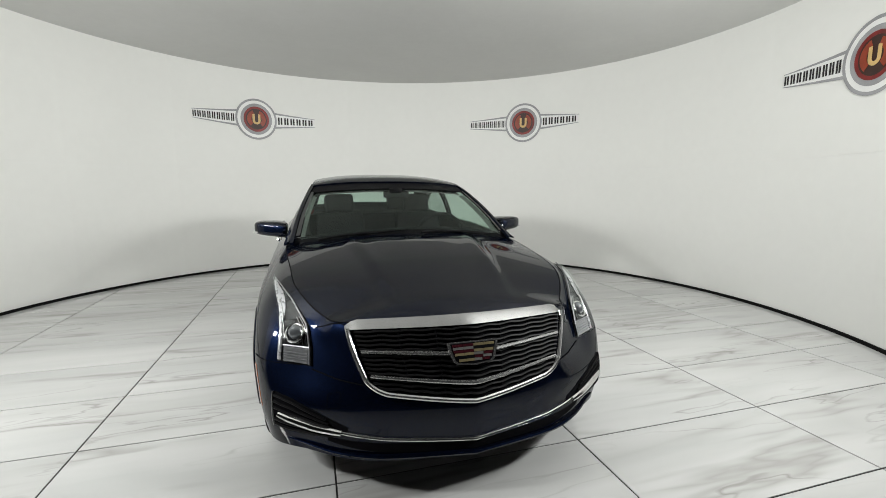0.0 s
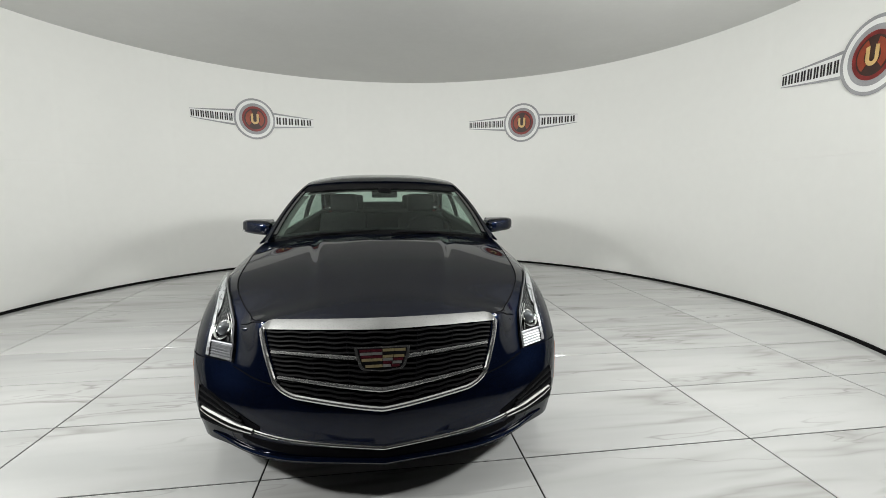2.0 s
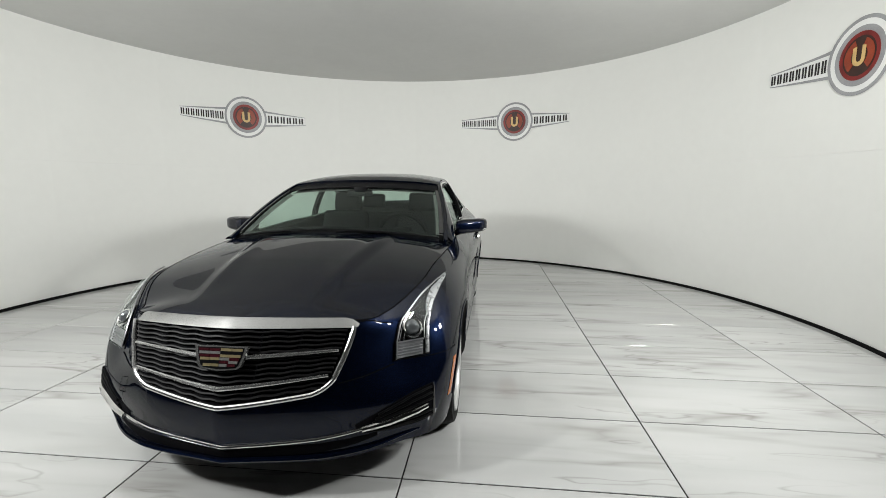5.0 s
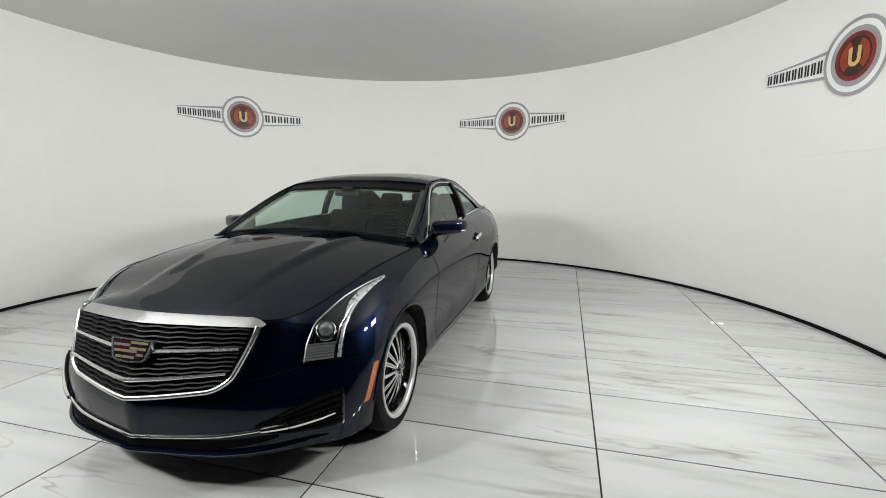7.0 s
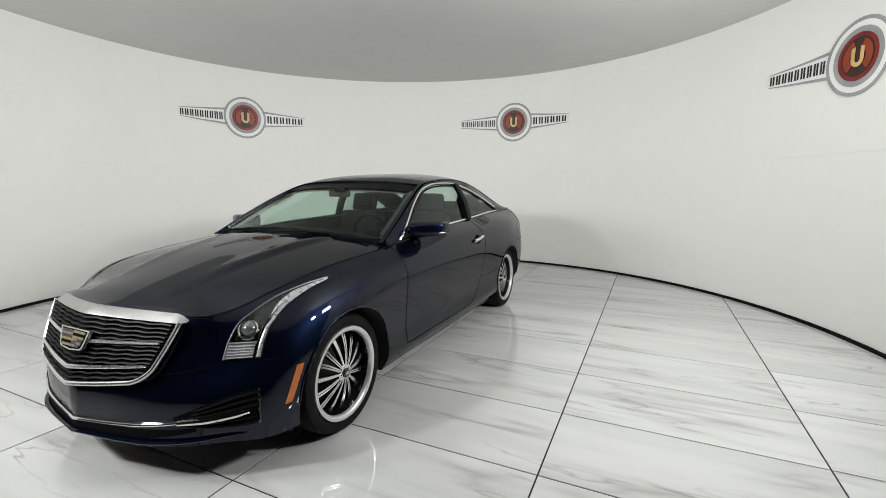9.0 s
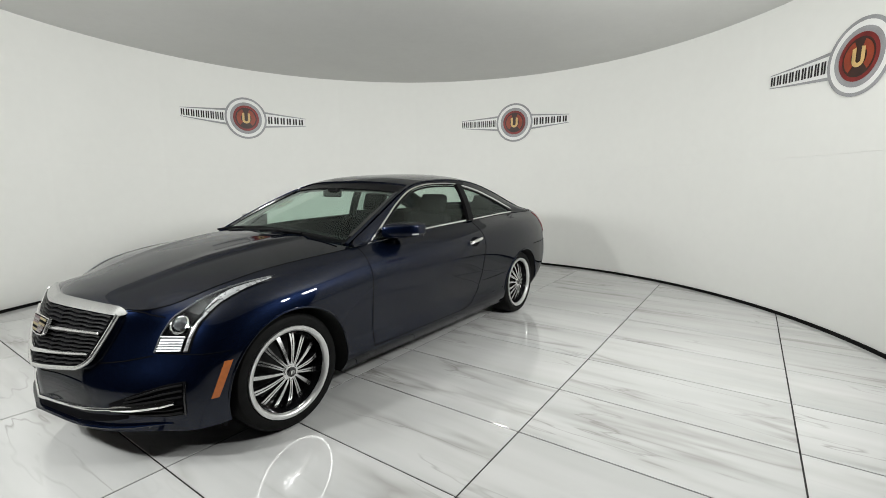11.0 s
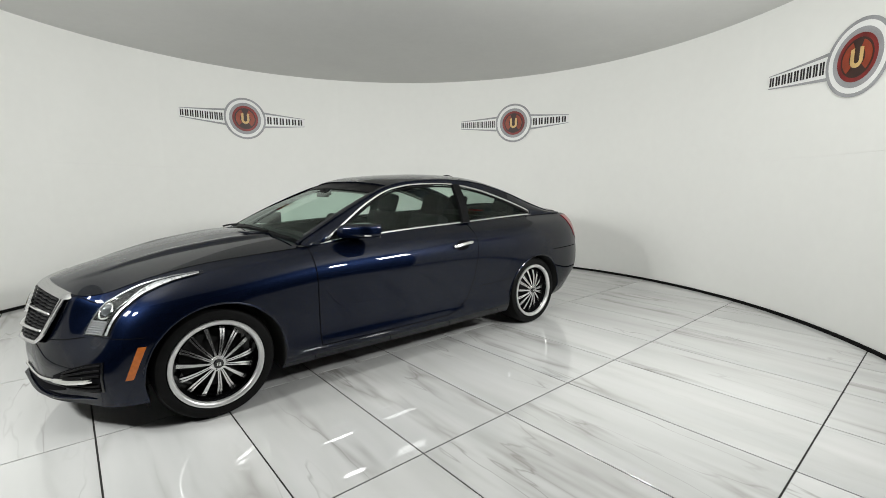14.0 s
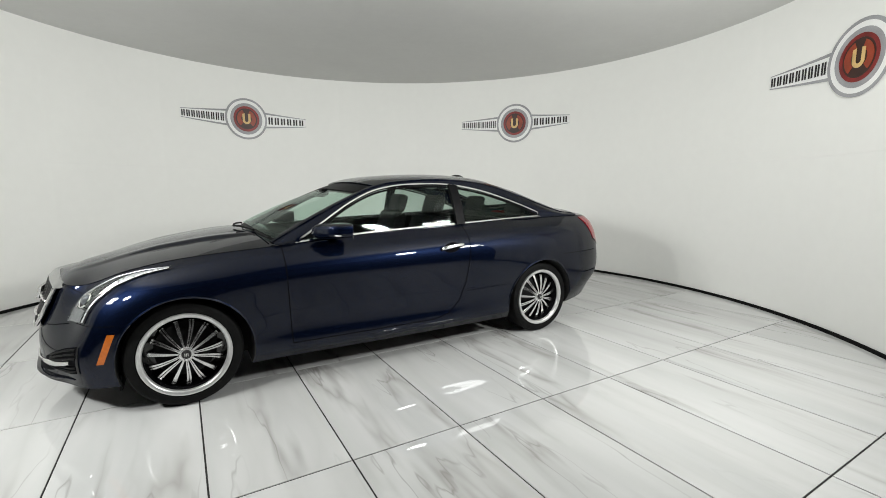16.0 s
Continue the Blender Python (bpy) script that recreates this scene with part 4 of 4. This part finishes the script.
    part("bezel", tube([hp(u, .035, .012) for u in np.linspace(.01, .97, 20)], .0035, 6), REFLECTOR, hl)
    bm = grid_mesh([[hp(u, v, .020) for v in np.linspace(0, 1, 9)] for u in np.linspace(0, 1, 25)])
    bmesh.ops.recalc_face_normals(bm, faces=bm.faces[:])
    ob = part("lens", bm, LENS, hl, "clear lamp cover")
    ob.visible_shadow = False

    # tail light
    part("tail_light", patch([my(p, s) for p in [(-1.99, .715, 1.005), (-2.10, .67, 1.005), (-2.18, .60, 1.0)]], [my(p, s) for p in [(-2.10, .80, .80), (-2.20, .74, .74), (-2.28, .67, .70)]], 8, 12, .006, .008), REDLENS, car, "red tail light")

    # mirror
    mir = empty("door_mirror", pose(.455, s * .812, 1.005))
    mir.parent = car
    bm = bmesh.new()
    bmesh.ops.create_uvsphere(bm, u_segments=28, v_segments=16, radius=1)
    for v in bm.verts:
        x, y, z = v.co
        n = 4.2
        d = (abs(x) ** n + abs(y) ** n + abs(z) ** n) ** (-1 / n)
        x, y, z = x * d, y * d, z * d
        hgt = .051 * (1 - .22 * y * s)
        v.co = Vector((.115 * x * (1 - .25 * y * s) - .035 * y * s, .112 * y + s * .085, hgt * z + (.012 if z > 0 else 0) * y * s))
        if v.co.x < -.065:
            v.co.x = -.065 + (v.co.x + .065) * .2
    part("mirror_shell", bm, PAINT, mir)
    part("mirror_band", tube([(.066 * math.cos(a) * 1.0 + .004, s * .085 + .113 * math.sin(a), -.022) for a in np.linspace(-1.45, 1.45, 18)], .005, 6), CHROME, mir)
    part("mirror_foot", box(-.03, .03, -.03, .03, -.075, -.03, .012, m=Matrix.Translation((.01, -s * .035, 0)) @ Matrix.Rotation(radians(18 * s), 4, "X")), GLOSS, mir)
    part("mirror_glass", box(-.0765, -.0735, s * .085 - .088, s * .085 + .088, -.042, .046, .001), CHROME, mir)

    # door handle
    hd = [side_hit(x, z, s, .020 + d) for x, z, d in [(-.345, .829, -.012), (-.36, .830, .004), (-.43, .836, .012), (-.51, .844, .004), (-.53, .846, -.012)]]
    part("door_handle", tube(catmull(hd, 5), .0145, 10, flat=1.0), CHROME, made["door_l" if s > 0 else "door_r"], "chrome pull handle")
    # shade of the handle cup, laid flat on the door as a dark patch
    rows = []
    for k in range(9):
        f = -1 + 2 * k / 8
        hh = .034 * math.sqrt(max(0, 1 - f * f)) + .002
        rows.append([side_hit(-.435 + .075 * f, .834 + hh * g - .008 * f, s, .0016) for g in (-1, -.5, 0, .5, 1)])
    part("handle_recess_shade", grid_mesh(rows), SEAM, made["door_l" if s > 0 else "door_r"])
    # wiper
    w0 = top_point(1, .12 if s > 0 else -.74) + Vector((.03, 0, -.006))
    w1 = top_point(1, .88 if s > 0 else -.02) + Vector((.022, 0, .002))
    part("wiper_blade", tube([w0.lerp(w1, k / 8) for k in range(9)], .0045, 6), BLACK, car)
    part("wiper_arm", tube([w0.lerp(w1, .5) + Vector((.004, 0, .006)), w0.lerp(w1, .15) + Vector((.035, 0, .006)), w0 + Vector((.06, -.03, -.005))], .008, 6), BLACK, car)

# roof fin
rows = []
for k in range(7):
    f = k / 6
    rows.append([(-.95 - .15 * f, .022 * (1 - .5 * f) * c, 1.372 + (.006 + .024 * math.sin(math.pi * min(1, f * .75 + .1))) * (1 - abs(c) ** 2)) for c in (-1, -.6, 0, .6, 1)])
bm = grid_mesh(rows)
bmesh.ops.recalc_face_normals(bm, faces=bm.faces[:])
part("antenna_fin", thick(bm, -.01), GLOSS, car)

# ---- cabin
part("cabin_floor", box(-1.6, .75, -.72, .72, .22, .26), LEATHER, car)
for s in (1, -1):
    rows = [[side_at(x, z, s, .05) if z > .85 else Vector((x, s * (belty(x) - .06), z)) for z in (.26, .5, .7, .84, beltz(x) - .005)] for x in np.linspace(.75, -1.55, 20)]
    part("door_card", grid_mesh(rows), LEATHER, car)
    part("door_card_top", grid_mesh([[Vector((x, s * (belty(x) - .075), beltz(x) - .012)), Vector((x, s * (belty(x) - .012), beltz(x) + .001))] for x in np.linspace(.78, -1.55, 24)]), LEATHER, car)
    part("pillar_lining", grid_mesh([[top_point(i, s * .965) + Vector((-.01, 0, -.022)), top_point(i, s * .90) + Vector((-.02, 0, -.03))] for i in range(1, I_WT + 1)]), TRIMGREY, car)
part("headlining", top_patch(I_WT + 1, I_RG0, -.93, .93, -.03), TRIMGREY, car)
dash = part("dashboard", grid_mesh([[Vector((x + .06 * (1 - (y / .7) ** 2), y, z + .015 * math.cos(y * 6) * (x < .7))) for y in np.linspace(-.70, .70, 21)] for x, z in ((.86, .93), (.74, .955), (.60, .95), (.50, .93), (.44, .88), (.42, .78), (.46, .60), (.5, .40))]), LEATHER, car)
sw = Matrix.Translation((.34, .36, .915)) @ Matrix.Rotation(radians(-66), 4, "Y")
part("steering_wheel", tube([sw @ Vector((.185 * math.cos(a), .185 * math.sin(a), 0)) for a in np.linspace(0, 2 * math.pi, 33)[:-1]], .0155, 8, True), BLACK, car)
bm = box(-.06, .06, -.075, .075, -.02, .03, .02)
for dx, dy in ((0, .11), (0, -.11), (-.11, 0)):
    box(min(0, dx) - .015, max(0, dx) + .015 * (dx == 0) + .06 * (dx != 0), min(0, dy * 1.6) - .012, max(0, dy * 1.6) + .012, -.008, .008, bm=bm)
bmesh.ops.transform(bm, matrix=sw, verts=bm.verts[:])
part("steering_hub", bm, BLACK, car)


def seat(x, y, lean, wide, z0, rear=False):
    st = empty("rear_seat" if rear else "front_seat", pose(x, y, z0))
    st.parent = car
    part("seat_cushion", box(-.25, .25, -wide, wide, -.08, .08, .05, 3), LEATHER, st)
    b = box(-.06, .06, -wide, wide, 0, .60, .045, 3, m=Matrix.Translation((-.25, 0, .02)) @ Matrix.Rotation(radians(-lean), 4, "Y"))
    for v in b.verts:
        v.co.y *= 1 - .18 * max(0, (v.co.z - .25) / .4)
    part("backrest", b, LEATHER, st)
    for h in ((-.36, .36) if rear else (0,)):
        part("headrest", box(-.045, .045, h - .13, h + .13, .60, .78, .04, 3, m=Matrix.Translation((-.27, 0, .02)) @ Matrix.Rotation(radians(-lean), 4, "Y")), LEATHER, st)


seat(-.08, .37, 18, .25, .46)
seat(-.08, -.37, 18, .25, .46)
seat(-.95, 0, 24, .58, .46, True)
part("parcel_shelf", box(-1.85, -1.28, -.60, .60, .985, 1.0), LEATHER, car)
part("rear_bulkhead", box(-1.40, -1.36, -.66, .66, .26, .99), LEATHER, car)
part("inner_mirror", box(.235, .26, -.10, .10, 1.21, 1.262, .012, m=Matrix.Translation((.08, .02, 0))), BLACK, car)
part("mirror_stalk", box(.27, .33, -.03, .07, 1.225, 1.285, .012), BLACK, car)


# ---- turning: the floor and the car on it
# heading of the floor: even turning with the small unevenness of its drive
SPIN0, SPIN = 99.962, -4.815
ON_DISC = pose(-0.197, 0.0415, 0, 0, 0, 179.62)
SWAY = table([0, .5, 1, 1.5, 2, 2.5, 3, 3.5, 4, 5.2, 6.5, 7, 7.5, 8, 8.5, 9, 10.2, 11.5, 12, 12.5, 13, 13.5, 14, 14.5, 15, 15.5, 16],
             [-.50, -.42, -.20, .16, .36, .42, .33, .23, .20, .08, -.04, -.12, -.19, -.19, -.06, .04, .06, .02, -.14, -.34, -.45, -.41, -.33, -.28, -.26, -.29, -.34])


def motions():
    ts = [0.5 * k for k in range(33)]
    walk(floor, [(t, pose(0, 0, 0, 0, 0, SPIN0 + SPIN * t + SWAY(t))) for t in ts])
    walk(car, [(t, pose(0, 0, 0, 0, 0, SPIN0 + SPIN * t + SWAY(t)) @ ON_DISC) for t in ts])


motions()
